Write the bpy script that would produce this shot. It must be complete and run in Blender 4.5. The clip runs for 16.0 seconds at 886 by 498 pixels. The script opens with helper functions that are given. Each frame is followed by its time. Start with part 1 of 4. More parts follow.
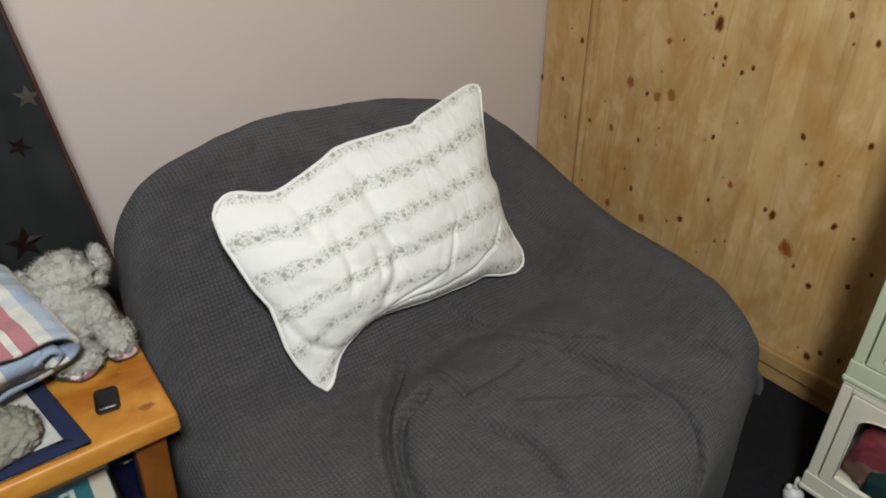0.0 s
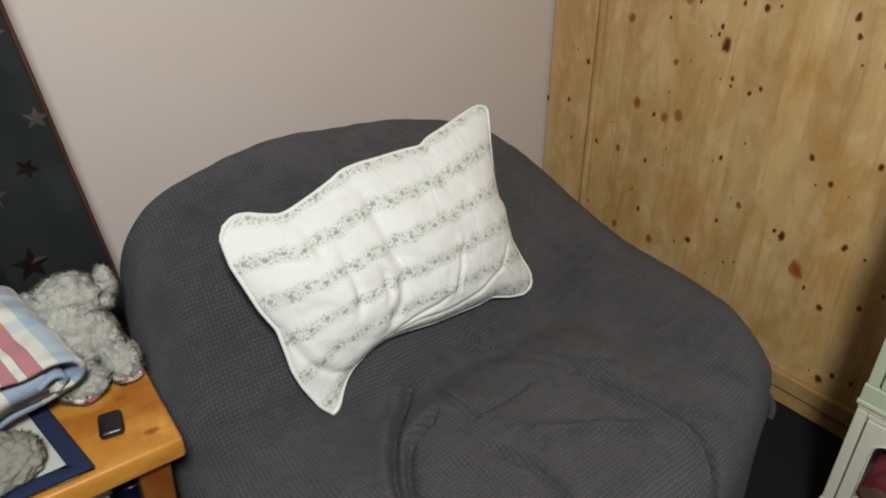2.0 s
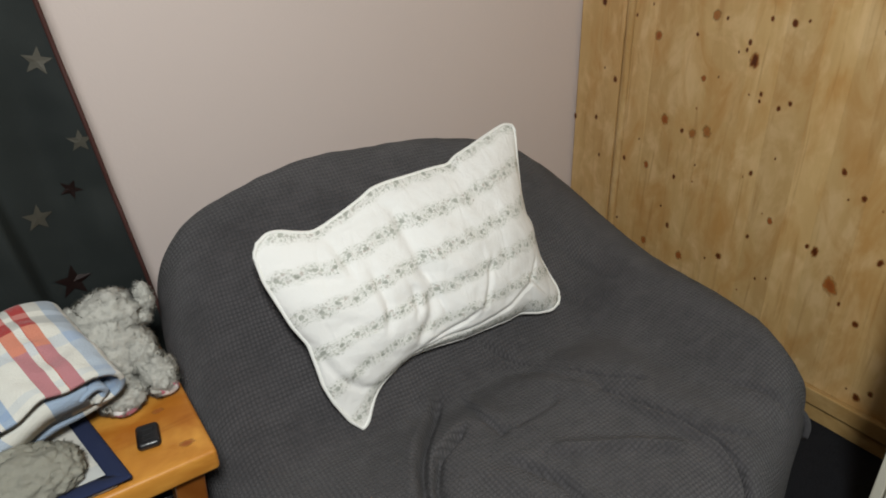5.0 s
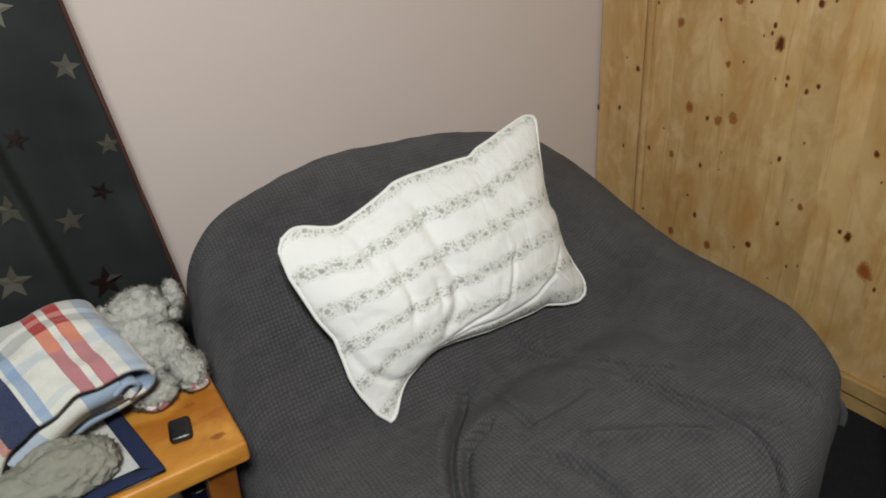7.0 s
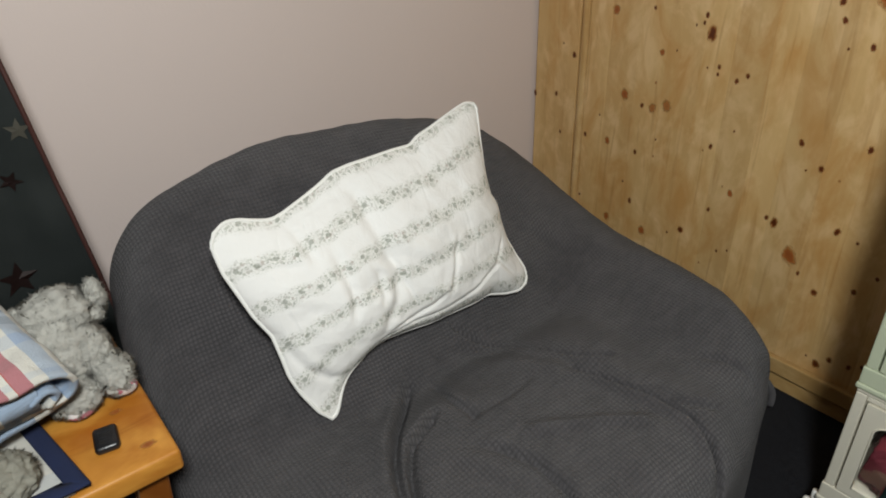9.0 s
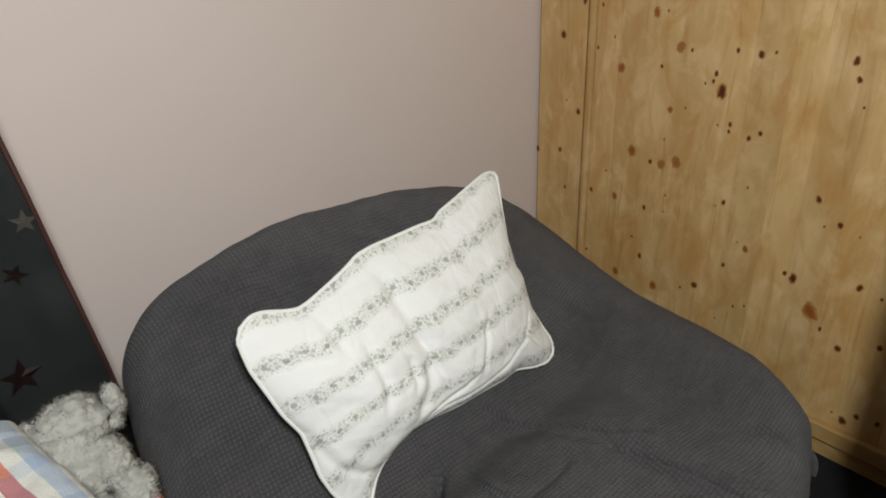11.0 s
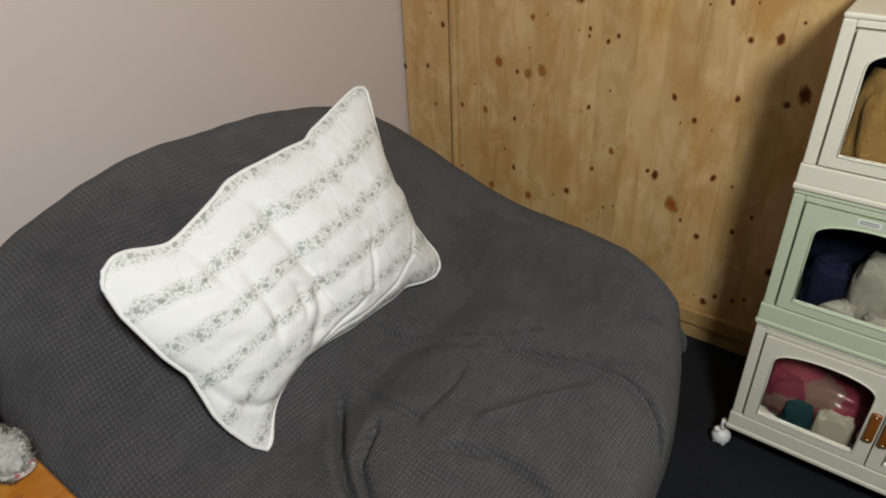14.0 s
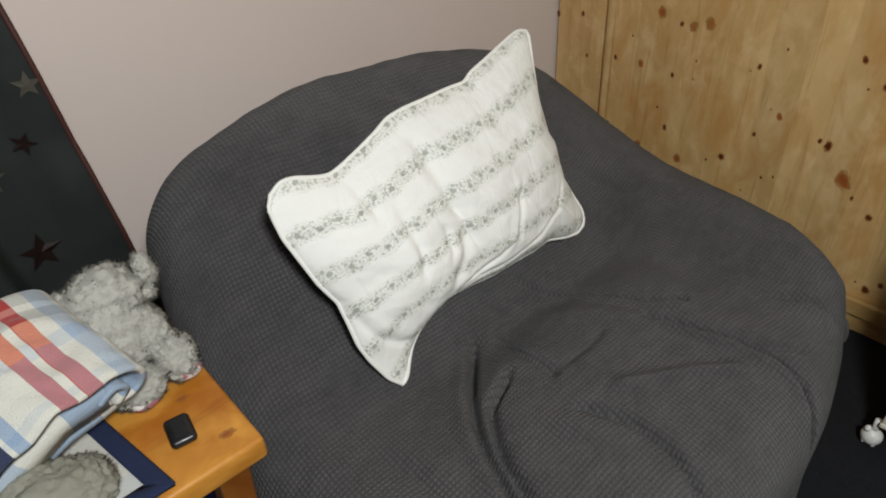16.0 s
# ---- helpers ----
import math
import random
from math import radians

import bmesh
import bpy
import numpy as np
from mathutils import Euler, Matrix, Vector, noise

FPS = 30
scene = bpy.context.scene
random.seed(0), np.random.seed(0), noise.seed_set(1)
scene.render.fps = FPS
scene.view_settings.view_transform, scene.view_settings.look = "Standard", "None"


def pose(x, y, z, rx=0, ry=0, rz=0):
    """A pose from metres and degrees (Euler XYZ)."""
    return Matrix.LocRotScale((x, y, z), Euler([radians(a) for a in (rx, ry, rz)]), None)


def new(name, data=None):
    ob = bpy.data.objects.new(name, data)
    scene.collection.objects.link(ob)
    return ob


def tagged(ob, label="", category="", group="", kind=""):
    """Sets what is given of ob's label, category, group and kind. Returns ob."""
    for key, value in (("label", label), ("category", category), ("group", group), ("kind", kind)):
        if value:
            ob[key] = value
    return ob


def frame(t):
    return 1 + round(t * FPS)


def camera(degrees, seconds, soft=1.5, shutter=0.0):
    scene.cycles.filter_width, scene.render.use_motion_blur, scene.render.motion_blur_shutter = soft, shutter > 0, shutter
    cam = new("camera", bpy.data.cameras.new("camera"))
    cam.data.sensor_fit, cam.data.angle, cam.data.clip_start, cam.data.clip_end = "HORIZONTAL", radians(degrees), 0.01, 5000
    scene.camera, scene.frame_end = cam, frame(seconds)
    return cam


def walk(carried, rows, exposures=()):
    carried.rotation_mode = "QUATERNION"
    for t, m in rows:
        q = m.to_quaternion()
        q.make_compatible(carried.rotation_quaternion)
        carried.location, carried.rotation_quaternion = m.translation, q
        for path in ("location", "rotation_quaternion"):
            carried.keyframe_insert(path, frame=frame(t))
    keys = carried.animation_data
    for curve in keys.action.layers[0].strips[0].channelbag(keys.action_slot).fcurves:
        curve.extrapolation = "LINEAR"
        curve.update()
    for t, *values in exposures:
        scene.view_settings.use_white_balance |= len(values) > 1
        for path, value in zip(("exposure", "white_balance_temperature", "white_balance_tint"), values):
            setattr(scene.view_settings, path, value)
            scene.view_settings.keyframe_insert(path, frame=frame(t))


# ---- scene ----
cam = camera(67.2, 16.0, soft=1.9)
METRES, EYE, TILT, LEAN, TURN = 0.55, 1.52, 0.0, 0.0, -37.0
ROWS = [
    (0.0, 0.0, 0.0, 0.0, -0.05, -31.2, 0.09),
    (0.5, 0.0066, 0.0128, -0.0095, -1.42, -31.12, -0.56),
    (1.0, 0.0077, 0.0198, -0.0091, -1.34, -30.46, -0.08),
    (1.5, -0.0177, 0.0295, -0.0131, -0.33, -31.17, -0.28),
    (2.0, -0.0175, 0.024, 0.0001, 0.25, -29.61, 0.19),
    (2.5, -0.0097, 0.012, -0.0016, 0.89, -28.92, 0.4),
    (3.0, -0.0235, 0.0081, -0.0136, 2.55, -30.34, -0.33),
    (3.5, -0.0186, 0.0106, 0.0017, 2.13, -29.57, 0.13),
    (4.0, -0.016, -0.0063, 0.0113, 2.01, -28.33, 0.37),
    (4.2, -0.0153, -0.0071, 0.0104, 2.21, -28.01, 0.57),
    (6.3, -0.0082, -0.0153, 0.001, 2.0, -27.81, 2.77),
    (6.5, -0.0075, -0.0161, 0.0001, 2.18, -27.52, 2.93),
    (7.0, 0.0023, -0.0273, -0.0208, 3.76, -27.82, 3.87),
    (7.5, 0.0042, -0.0152, -0.059, 3.11, -30.17, 5.49),
    (8.0, 0.0057, 0.001, -0.0407, 0.32, -29.32, 2.64),
    (8.2, 0.0052, 0.0060, -0.0396, -0.9, -30.01, 1.85),
    (10.3, -0.1380, 0.1550, 0.0640, -1.60, -28.2, 2.1),
    (10.5, -0.158, 0.1746, 0.0725, -0.26, -27.98, 2.47),
    (11.0, -0.2184, 0.2249, 0.0871, -4.05, -26.63, 2.38),
    (11.5, -0.258, 0.2024, 0.09, -6.73, -25.02, 5.96),
    (12.0, -0.2727, 0.2244, 0.0897, -9.33, -24.93, 3.39),
    (12.5, -0.2763, 0.2164, 0.0853, -9.14, -25.27, 1.99),
    (13.0, -0.2659, 0.2185, 0.0497, -11.6, -31.27, -0.03),
    (13.5, -0.2434, 0.2147, 0.008, -15.06, -32.81, 0.31),
    (14.0, -0.2343, 0.244, 0.0063, -15.81, -32.82, 1.91),
    (14.5, -0.2449, 0.2401, 0.0184, -14.39, -32.35, 2.92),
    (15.0, -0.2722, 0.2456, -0.0032, -13.01, -33.47, 3.6),
    (15.5, -0.3311, 0.2703, -0.0246, -6.71, -35.59, 3.05),
    (16.0, -0.3564, 0.2915, -0.0355, -4.73, -36.14, 2.85),
]
walk(cam, [(t, pose(0, 0, EYE, TILT, LEAN, TURN) @ pose(METRES * x, METRES * y, METRES * z, 90 + pitch, roll, yaw)) for t, x, y, z, yaw, pitch, roll in ROWS])

# ---- world and lamps ----
world = bpy.data.worlds.new("night")
scene.world = world
world.use_nodes = True
world.node_tree.nodes["Background"].inputs["Color"].default_value = (0.02, 0.022, 0.03, 1)
world.node_tree.nodes["Background"].inputs["Strength"].default_value = 0.2

BULB = (-0.126, -0.420, 2.215)
bulb_data = bpy.data.lights.new("ceiling_bulb_light", "POINT")
bulb_data.energy, bulb_data.shadow_soft_size, bulb_data.color = 160.0, 0.15, (0.97, 1.0, 0.97)
new("ceiling_bulb_light", bulb_data).location = BULB


# ---- small tools ----
def smooth(a, b, x):
    t = min(1.0, max(0.0, (x - a) / (b - a)))
    return t * t * (3 - 2 * t)


def part(name, bm, material, parent=None, label="", soft=False):
    mesh = bpy.data.meshes.new(name)
    bm.normal_update()
    bm.to_mesh(mesh)
    bm.free()
    for m in material if isinstance(material, (list, tuple)) else [material]:
        mesh.materials.append(m)
    if soft:
        mesh.polygons.foreach_set("use_smooth", [True] * len(mesh.polygons))
    ob = new(name, mesh)
    ob.parent = parent
    if label:
        ob["label"] = label
    return ob


def thing(name, label, category, group="", kind="", at=(0, 0, 0)):
    ob = new(name)
    ob.location = at
    ob.empty_display_size = 0.05
    return tagged(ob, label, category, group, kind)


def box(lo, hi, bevel=0.0, bm=None, segments=2):
    """A box between two corners, with rounded edges, added to bm."""
    bm = bm or bmesh.new()
    made = bmesh.ops.create_cube(bm, size=1.0)["verts"]
    lo, hi = Vector(lo), Vector(hi)
    for v in made:
        v.co = Vector([lo[i] + (v.co[i] + 0.5) * (hi[i] - lo[i]) for i in range(3)])
    if bevel:
        edges = list({e for v in made for e in v.link_edges})
        bmesh.ops.bevel(bm, geom=edges, offset=bevel, segments=segments, profile=0.5, affect="EDGES")
    return bm


def tube(points, radius, sides=8, bm=None, closed=False):
    """A round tube along points."""
    bm = bm or bmesh.new()
    pts = [Vector(p) for p in points]
    n, rings = len(pts), []
    for i, p in enumerate(pts):
        a, b = (pts[i - 1], pts[(i + 1) % n]) if closed else (pts[max(0, i - 1)], pts[min(n - 1, i + 1)])
        d = (b - a).normalized()
        side = d.cross(Vector((0.13, 0.31, 0.94))).normalized()
        up = side.cross(d)
        r = radius(i / max(1, n - 1)) if callable(radius) else radius
        rings.append([bm.verts.new(p + r * (math.cos(k * math.tau / sides) * side + math.sin(k * math.tau / sides) * up)) for k in range(sides)])
    for i in range(n if closed else n - 1):
        for k in range(sides):
            bm.faces.new((rings[i][k], rings[i][(k + 1) % sides], rings[(i + 1) % n][(k + 1) % sides], rings[(i + 1) % n][k]))
    if not closed:
        bm.faces.new(rings[0][::-1]), bm.faces.new(rings[-1])
    bmesh.ops.recalc_face_normals(bm, faces=bm.faces)
    return bm


def sheet(nu, nv, place, uv=None, bm=None):
    """A grid of quads; place(u, v) and uv(u, v) for u and v from 0 to 1."""
    bm = bm or bmesh.new()
    layer = bm.loops.layers.uv.verify()
    grid = [[bm.verts.new(place(i / nu, j / nv)) for j in range(nv + 1)] for i in range(nu + 1)]
    for i in range(nu):
        for j in range(nv):
            face = bm.faces.new((grid[i][j], grid[i + 1][j], grid[i + 1][j + 1], grid[i][j + 1]))
            if uv:
                for loop, (a, b) in zip(face.loops, ((i, j), (i + 1, j), (i + 1, j + 1), (i, j + 1))):
                    loop[layer].uv = uv(a / nu, b / nv)
    return bm


# ---- materials ----
class Nodes:
    """A short hand for building a node material."""

    def __init__(self, name, roughness=0.6, metallic=0.0, specular=0.5):
        self.mat = bpy.data.materials.new(name)
        self.mat.use_nodes = True
        self.tree = self.mat.node_tree
        self.shader = self.tree.nodes["Principled BSDF"]
        self.shader.inputs["Roughness"].default_value = roughness
        self.shader.inputs["Metallic"].default_value = metallic
        self.shader.inputs["Specular IOR Level"].default_value = specular

    def add(self, kind, **values):
        n = self.tree.nodes.new(kind)
        for key, value in values.items():
            n.inputs[key.replace("_", " ")].default_value = value
        return n

    def link(self, a, b):
        self.tree.links.new(a, b)

    def set(self, socket, value):
        if isinstance(value, bpy.types.NodeSocket):
            self.link(value, socket)
        else:
            socket.default_value = value

    def coords(self, kind="Object", scale=(1, 1, 1)):
        m = self.add("ShaderNodeMapping")
        m.inputs["Scale"].default_value = scale
        self.link(self.add("ShaderNodeTexCoord").outputs[kind], m.inputs["Vector"])
        return m.outputs["Vector"]

    def noise(self, vector, scale, detail=4.0, rough=0.55, distort=0.0):
        n = self.add("ShaderNodeTexNoise", Scale=scale, Detail=detail, Roughness=rough, Distortion=distort)
        self.link(vector, n.inputs["Vector"])
        return n.outputs["Fac"]

    def math(self, op, a, b=0.0, c=0.0):
        n = self.tree.nodes.new("ShaderNodeMath")
        n.operation = op
        for s, v in zip(n.inputs, (a, b, c)):
            self.set(s, v)
        return n.outputs[0]

    def ramp(self, fac, stops, mode="LINEAR"):
        n = self.tree.nodes.new("ShaderNodeValToRGB")
        n.color_ramp.interpolation = mode
        while len(n.color_ramp.elements) < len(stops):
            n.color_ramp.elements.new(0.5)
        for e, (at, colour) in zip(n.color_ramp.elements, stops):
            e.position = at
            e.color = (*colour, 1) if len(colour) == 3 else colour
        self.set(n.inputs["Fac"], fac)
        return n.outputs["Color"]

    def mix(self, fac, a, b, how="MIX"):
        n = self.tree.nodes.new("ShaderNodeMix")
        n.data_type, n.blend_type = "RGBA", how
        self.set(n.inputs["Factor"], fac)
        for key, v in ((6, a), (7, b)):
            self.set(n.inputs[key], (*v, 1) if isinstance(v, tuple) and len(v) == 3 else v)
        return n.outputs[2]

    def split(self, vector):
        n = self.add("ShaderNodeSeparateXYZ")
        self.link(vector, n.inputs[0])
        return n.outputs

    def colour(self, c):
        self.set(self.shader.inputs["Base Color"], (*c, 1) if isinstance(c, tuple) else c)
        return self

    def bump(self, height, strength=0.3, distance=0.01):
        n = self.add("ShaderNodeBump", Strength=strength, Distance=distance)
        self.link(height, n.inputs["Height"])
        self.link(n.outputs["Normal"], self.shader.inputs["Normal"])
        return self


def painted_wall():
    n = Nodes("lilac_wall_paint", 0.75, specular=0.3)
    v = n.coords()
    big, fine = n.noise(v, 1.3, 3), n.noise(v, 120, 3)
    n.colour(n.mix(big, (0.695, 0.592, 0.554), (0.750, 0.642, 0.603)))
    n.bump(n.math("ADD", fine, n.math("MULTIPLY", n.noise(v, 22, 2), 1.5)), 0.12, 0.004)
    return n.mat


def plain(name, colour, roughness=0.6, grain=60.0, vary=0.08, bump=0.08, metallic=0.0, specular=0.5):
    n = Nodes(name, roughness, metallic, specular)
    v = n.coords()
    f = n.math("ADD", n.math("MULTIPLY", n.noise(v, grain), 0.5), n.math("MULTIPLY", n.noise(v, grain / 12), 0.5))
    lo = tuple(c * (1 - vary) for c in colour)
    hi = tuple(min(1, c * (1 + vary)) for c in colour)
    n.colour(n.mix(f, lo, hi))
    n.bump(n.noise(v, grain * 2), bump, 0.003)
    return n.mat


def pine(name, dark, light, along, roughness=0.42):
    """Lacquered pine; along: the axis of the grain."""
    n = Nodes(name, roughness, specular=0.4)
    stretch = [6.0, 6.0, 6.0]
    stretch["xyz".index(along)] = 0.45
    rnd = n.add("ShaderNodeObjectInfo").outputs["Random"]
    shift = n.add("ShaderNodeVectorMath")
    shift.operation = "ADD"
    n.link(n.coords("Object", stretch), shift.inputs[0])
    n.link(n.math("MULTIPLY", rnd, 37.0), shift.inputs[1])
    v = shift.outputs[0]
    broad = n.noise(v, 1.0, 2, 0.5, 0.8)
    rings = n.math("FRACT", n.math("MULTIPLY", n.noise(v, 0.55, 1, 0.4, 0.6), 13.0))
    fine = n.noise(v, 9.0, 5, 0.6)
    ring_soft = n.math("SMOOTH_MIN", rings, n.math("MULTIPLY", n.math("SUBTRACT", 1.0, rings), 4.0), 0.2)
    f = n.math("ADD", n.math("MULTIPLY", broad, 0.75), n.math("ADD", n.math("MULTIPLY", ring_soft, 0.10), n.math("MULTIPLY", fine, 0.20)))
    cloud = n.noise(n.coords("Object", (3.0, 3.0, 3.0)), 1.6, 4, 0.6, 1.2)
    f = n.math("ADD", n.math("MULTIPLY", f, 0.72), n.math("MULTIPLY", cloud, 0.28))
    tone = n.ramp(f, [(0.30, dark), (0.70, light)])
    blush = n.ramp(n.noise(n.coords("Object", stretch), 0.8, 3, 0.5), [(0.55, (0, 0, 0)), (0.80, (0.5, 0.5, 0.5))])
    tone = n.mix(blush, tone, tuple(a * b for a, b in zip(dark, (1.0, 0.82, 0.70))))
    # pale flecks, ochre clouds and thin resin streaks, each of its own size
    half = [0.5 + 0.08 * q for q in stretch]
    flecks = n.ramp(n.noise(n.coords("Object", half), 14.0, 4, 0.62, 0.5), [(0.46, (0, 0, 0)), (0.66, (0.75, 0.75, 0.75))])
    tone = n.mix(flecks, tone, tuple(min(1.0, c * k) for c, k in zip(light, (1.10, 1.13, 1.28))))
    ochre = n.ramp(n.noise(n.coords("Object", half), 6.5, 4, 0.62, 0.7), [(0.47, (0, 0, 0)), (0.66, (0.85, 0.85, 0.85))])
    tone = n.mix(ochre, tone, tuple(c * k for c, k in zip(dark, (1.04, 0.93, 0.76))))
    streaks = n.ramp(n.noise(v, 5.0, 3, 0.5, 1.0), [(0.58, (0, 0, 0)), (0.70, (0.48, 0.48, 0.48))])
    tone = n.mix(streaks, tone, tuple(c * k for c, k in zip(dark, (0.80, 0.70, 0.58))))
    shade = n.math("ADD", 0.91, n.math("MULTIPLY", rnd, 0.14))
    comb = n.add("ShaderNodeCombineColor")
    for s in comb.inputs:
        n.link(shade, s)
    n.colour(n.mix(1.0, tone, comb.outputs[0], "MULTIPLY"))
    n.bump(fine, 0.06, 0.002)
    return n.mat


def knot_wood(name, heart, halo):
    """A knot: dark heart with a fading brown rim, clear beyond it."""
    n = Nodes(name, 0.45, specular=0.4)
    v = n.coords()
    s = n.split(v)
    d = n.math("SQRT", n.math("ADD", n.math("POWER", s[1], 2.0), n.math("POWER", s[2], 2.0)))
    rnd = n.add("ShaderNodeObjectInfo").outputs["Random"]
    shift = n.add("ShaderNodeVectorMath")
    shift.operation = "ADD"
    n.link(v, shift.inputs[0])
    n.link(n.math("MULTIPLY", rnd, 19.0), shift.inputs[1])
    wob = n.noise(shift.outputs[0], 2.2, 3)
    e = n.math("ADD", d, n.math("MULTIPLY", n.math("SUBTRACT", wob, 0.5), 0.85))
    n.colour(n.ramp(e, [(0.0, heart), (0.45, tuple(c * 1.2 for c in heart)), (0.62, halo)]))
    n.link(n.ramp(e, [(0.50, (1, 1, 1)), (0.60, (0.6, 0.6, 0.6)), (0.92, (0, 0, 0))]), n.shader.inputs["Alpha"])
    return n.mat


def waffle_fleece():
    """Dark grey fleece with a small woven waffle; UV in metres."""
    n = Nodes("charcoal_waffle_fleece", 0.95, specular=0.15)
    uv = n.coords("UV")
    warp = n.math("MULTIPLY", n.math("SUBTRACT", n.noise(uv, 9, 2), 0.5), 0.010)
    s = [n.math("ADD", q, warp) for q in n.split(uv)[:2]]
    cell = 0.0092
    wave = lambda c: n.math("ABSOLUTE", n.math("SINE", n.math("MULTIPLY", c, math.pi / cell)))
    pad = lambda c: n.math("POWER", wave(c), 0.7)
    waffle = n.math("MULTIPLY", pad(s[0]), pad(s[1]))
    obj = n.coords()
    nap, big = n.noise(obj, 420, 3), n.noise(obj, 5, 4, 0.6)
    # raised pads lighter, grooves darker in patches: relief shading put into the colour
    pad_light = n.math("MULTIPLY", waffle, n.ramp(n.noise(obj, 6, 4, 0.65), [(0.36, (0.30, 0.30, 0.30)), (0.64, (1, 1, 1))]))
    base = n.mix(big, (0.030, 0.0285, 0.031), (0.050, 0.0475, 0.0515))
    brushed = n.noise(n.coords("Object", (1.0, 2.2, 1.0)), 17, 4, 0.65, 1.0)
    base = n.mix(n.ramp(brushed, [(0.42, (0, 0, 0)), (0.72, (0.5, 0.5, 0.5))]), base, (0.090, 0.084, 0.089))
    base = n.mix(n.math("MULTIPLY", pad_light, 0.58), base, (0.150, 0.141, 0.147))
    n.colour(n.mix(n.math("MULTIPLY", nap, 0.30), base, (0.120, 0.113, 0.117)))
    n.shader.inputs["Sheen Weight"].default_value = 0.10
    n.bump(n.math("ADD", waffle, n.math("MULTIPLY", nap, 0.7)), 0.9, 0.0040)
    return n.mat


def floral_cotton():
    """White cotton with bands of small grey-green sprigs; UV in metres."""
    n = Nodes("floral_cotton", 0.85, specular=0.2)
    uv = n.coords("UV")
    s = n.split(uv)
    pitch, step = 0.0903, 0.036
    row = n.math("SUBTRACT", n.math("FRACT", n.math("DIVIDE", s[1], pitch)), 0.5)
    across = n.math("MULTIPLY", n.math("ABSOLUTE", row), pitch)
    wave = n.math("MULTIPLY", n.math("SINE", n.math("MULTIPLY", s[0], math.tau / (2 * step))), 0.0035)
    off = n.math("ABSOLUTE", n.math("SUBTRACT", n.math("MULTIPLY", row, pitch), wave))
    spread = n.math("MINIMUM", 1.0, n.math("MULTIPLY", n.math("MAXIMUM", 0.0, n.math("SUBTRACT", 1.0, n.math("DIVIDE", off, 0.0225))), 1.9))
    vor = n.add("ShaderNodeTexVoronoi", Scale=130.0, Randomness=1.0)
    n.link(uv, vor.inputs["Vector"])
    chance = n.split(vor.outputs["Color"])
    leaf = n.math("LESS_THAN", vor.outputs["Distance"], n.math("MULTIPLY", spread, 0.40))
    leaf = n.math("MULTIPLY", leaf, n.math("LESS_THAN", chance[0], 0.62))
    curl = n.math("ABSOLUTE", n.math("SUBTRACT", n.noise(uv, 135, 2, 0.5), 0.5))
    stroke = n.math("LESS_THAN", curl, n.math("MULTIPLY", spread, 0.026))
    leaf = n.math("MAXIMUM", leaf, stroke)
    tone = n.ramp(chance[1], [(0.0, (0.20, 0.22, 0.17)), (0.35, (0.30, 0.32, 0.25)), (0.7, (0.36, 0.34, 0.30)), (0.9, (0.32, 0.25, 0.21))], "CONSTANT")
    along = n.math("MULTIPLY", n.math("SUBTRACT", n.math("FRACT", n.math("DIVIDE", s[0], step)), 0.5), step)
    flower = n.math("SQRT", n.math("ADD", n.math("POWER", along, 2.0), n.math("POWER", off, 2.0)))
    flower = n.math("ADD", flower, n.math("MULTIPLY", n.math("SUBTRACT", n.noise(uv, 260, 2), 0.5), 0.006))
    bloom = n.math("LESS_THAN", flower, 0.0052)
    obj = n.coords()
    white = n.mix(n.noise(obj, 9, 3), (0.82, 0.81, 0.79), (0.88, 0.87, 0.85))
    white = n.mix(n.math("MULTIPLY", spread, 0.20), white, (0.58, 0.59, 0.51))
    c = n.mix(n.math("MULTIPLY", leaf, 0.58), white, tone)
    c = n.mix(n.math("MULTIPLY", bloom, 0.66), c, (0.27, 0.285, 0.24))
    n.colour(c)
    weave = n.noise(obj, 700, 2)
    creases = n.noise(n.coords("Object", (1, 1, 1.6)), 24, 4, 0.55, 0.6)
    tucks = n.math("ABSOLUTE", n.math("SUBTRACT", n.noise(n.coords("Object", (1.5, 1.0, 0.8)), 13, 3, 0.5, 0.4), 0.5))
    tucks = n.math("MINIMUM", n.math("MULTIPLY", tucks, 7.0), 1.0)
    n.bump(n.math("ADD", n.math("ADD", n.math("MULTIPLY", weave, 0.12), creases), n.math("MULTIPLY", tucks, 0.45)), 0.36, 0.006)
    return n.mat


def carpet():
    n = Nodes("navy_black_carpet", 1.0, specular=0.1)
    v = n.coords()
    n.colour(n.mix(n.noise(v, 260, 3), (0.004, 0.0045, 0.0065), (0.036, 0.037, 0.043)))
    n.bump(n.math("ADD", n.noise(v, 340, 3), n.noise(v, 30, 2)), 0.8, 0.008)
    return n.mat


def curtain_cloth():
    n = Nodes("dark_slate_curtain_cloth", 0.75, specular=0.25)
    v = n.coords()
    n.colour(n.mix(n.noise(v, 6, 4), (0.011, 0.0145, 0.0145), (0.028, 0.0325, 0.031)))
    n.bump(n.math("ADD", n.noise(v, 500, 2), n.math("MULTIPLY", n.noise(v, 9, 4), 2.0)), 0.25, 0.004)
    return n.mat


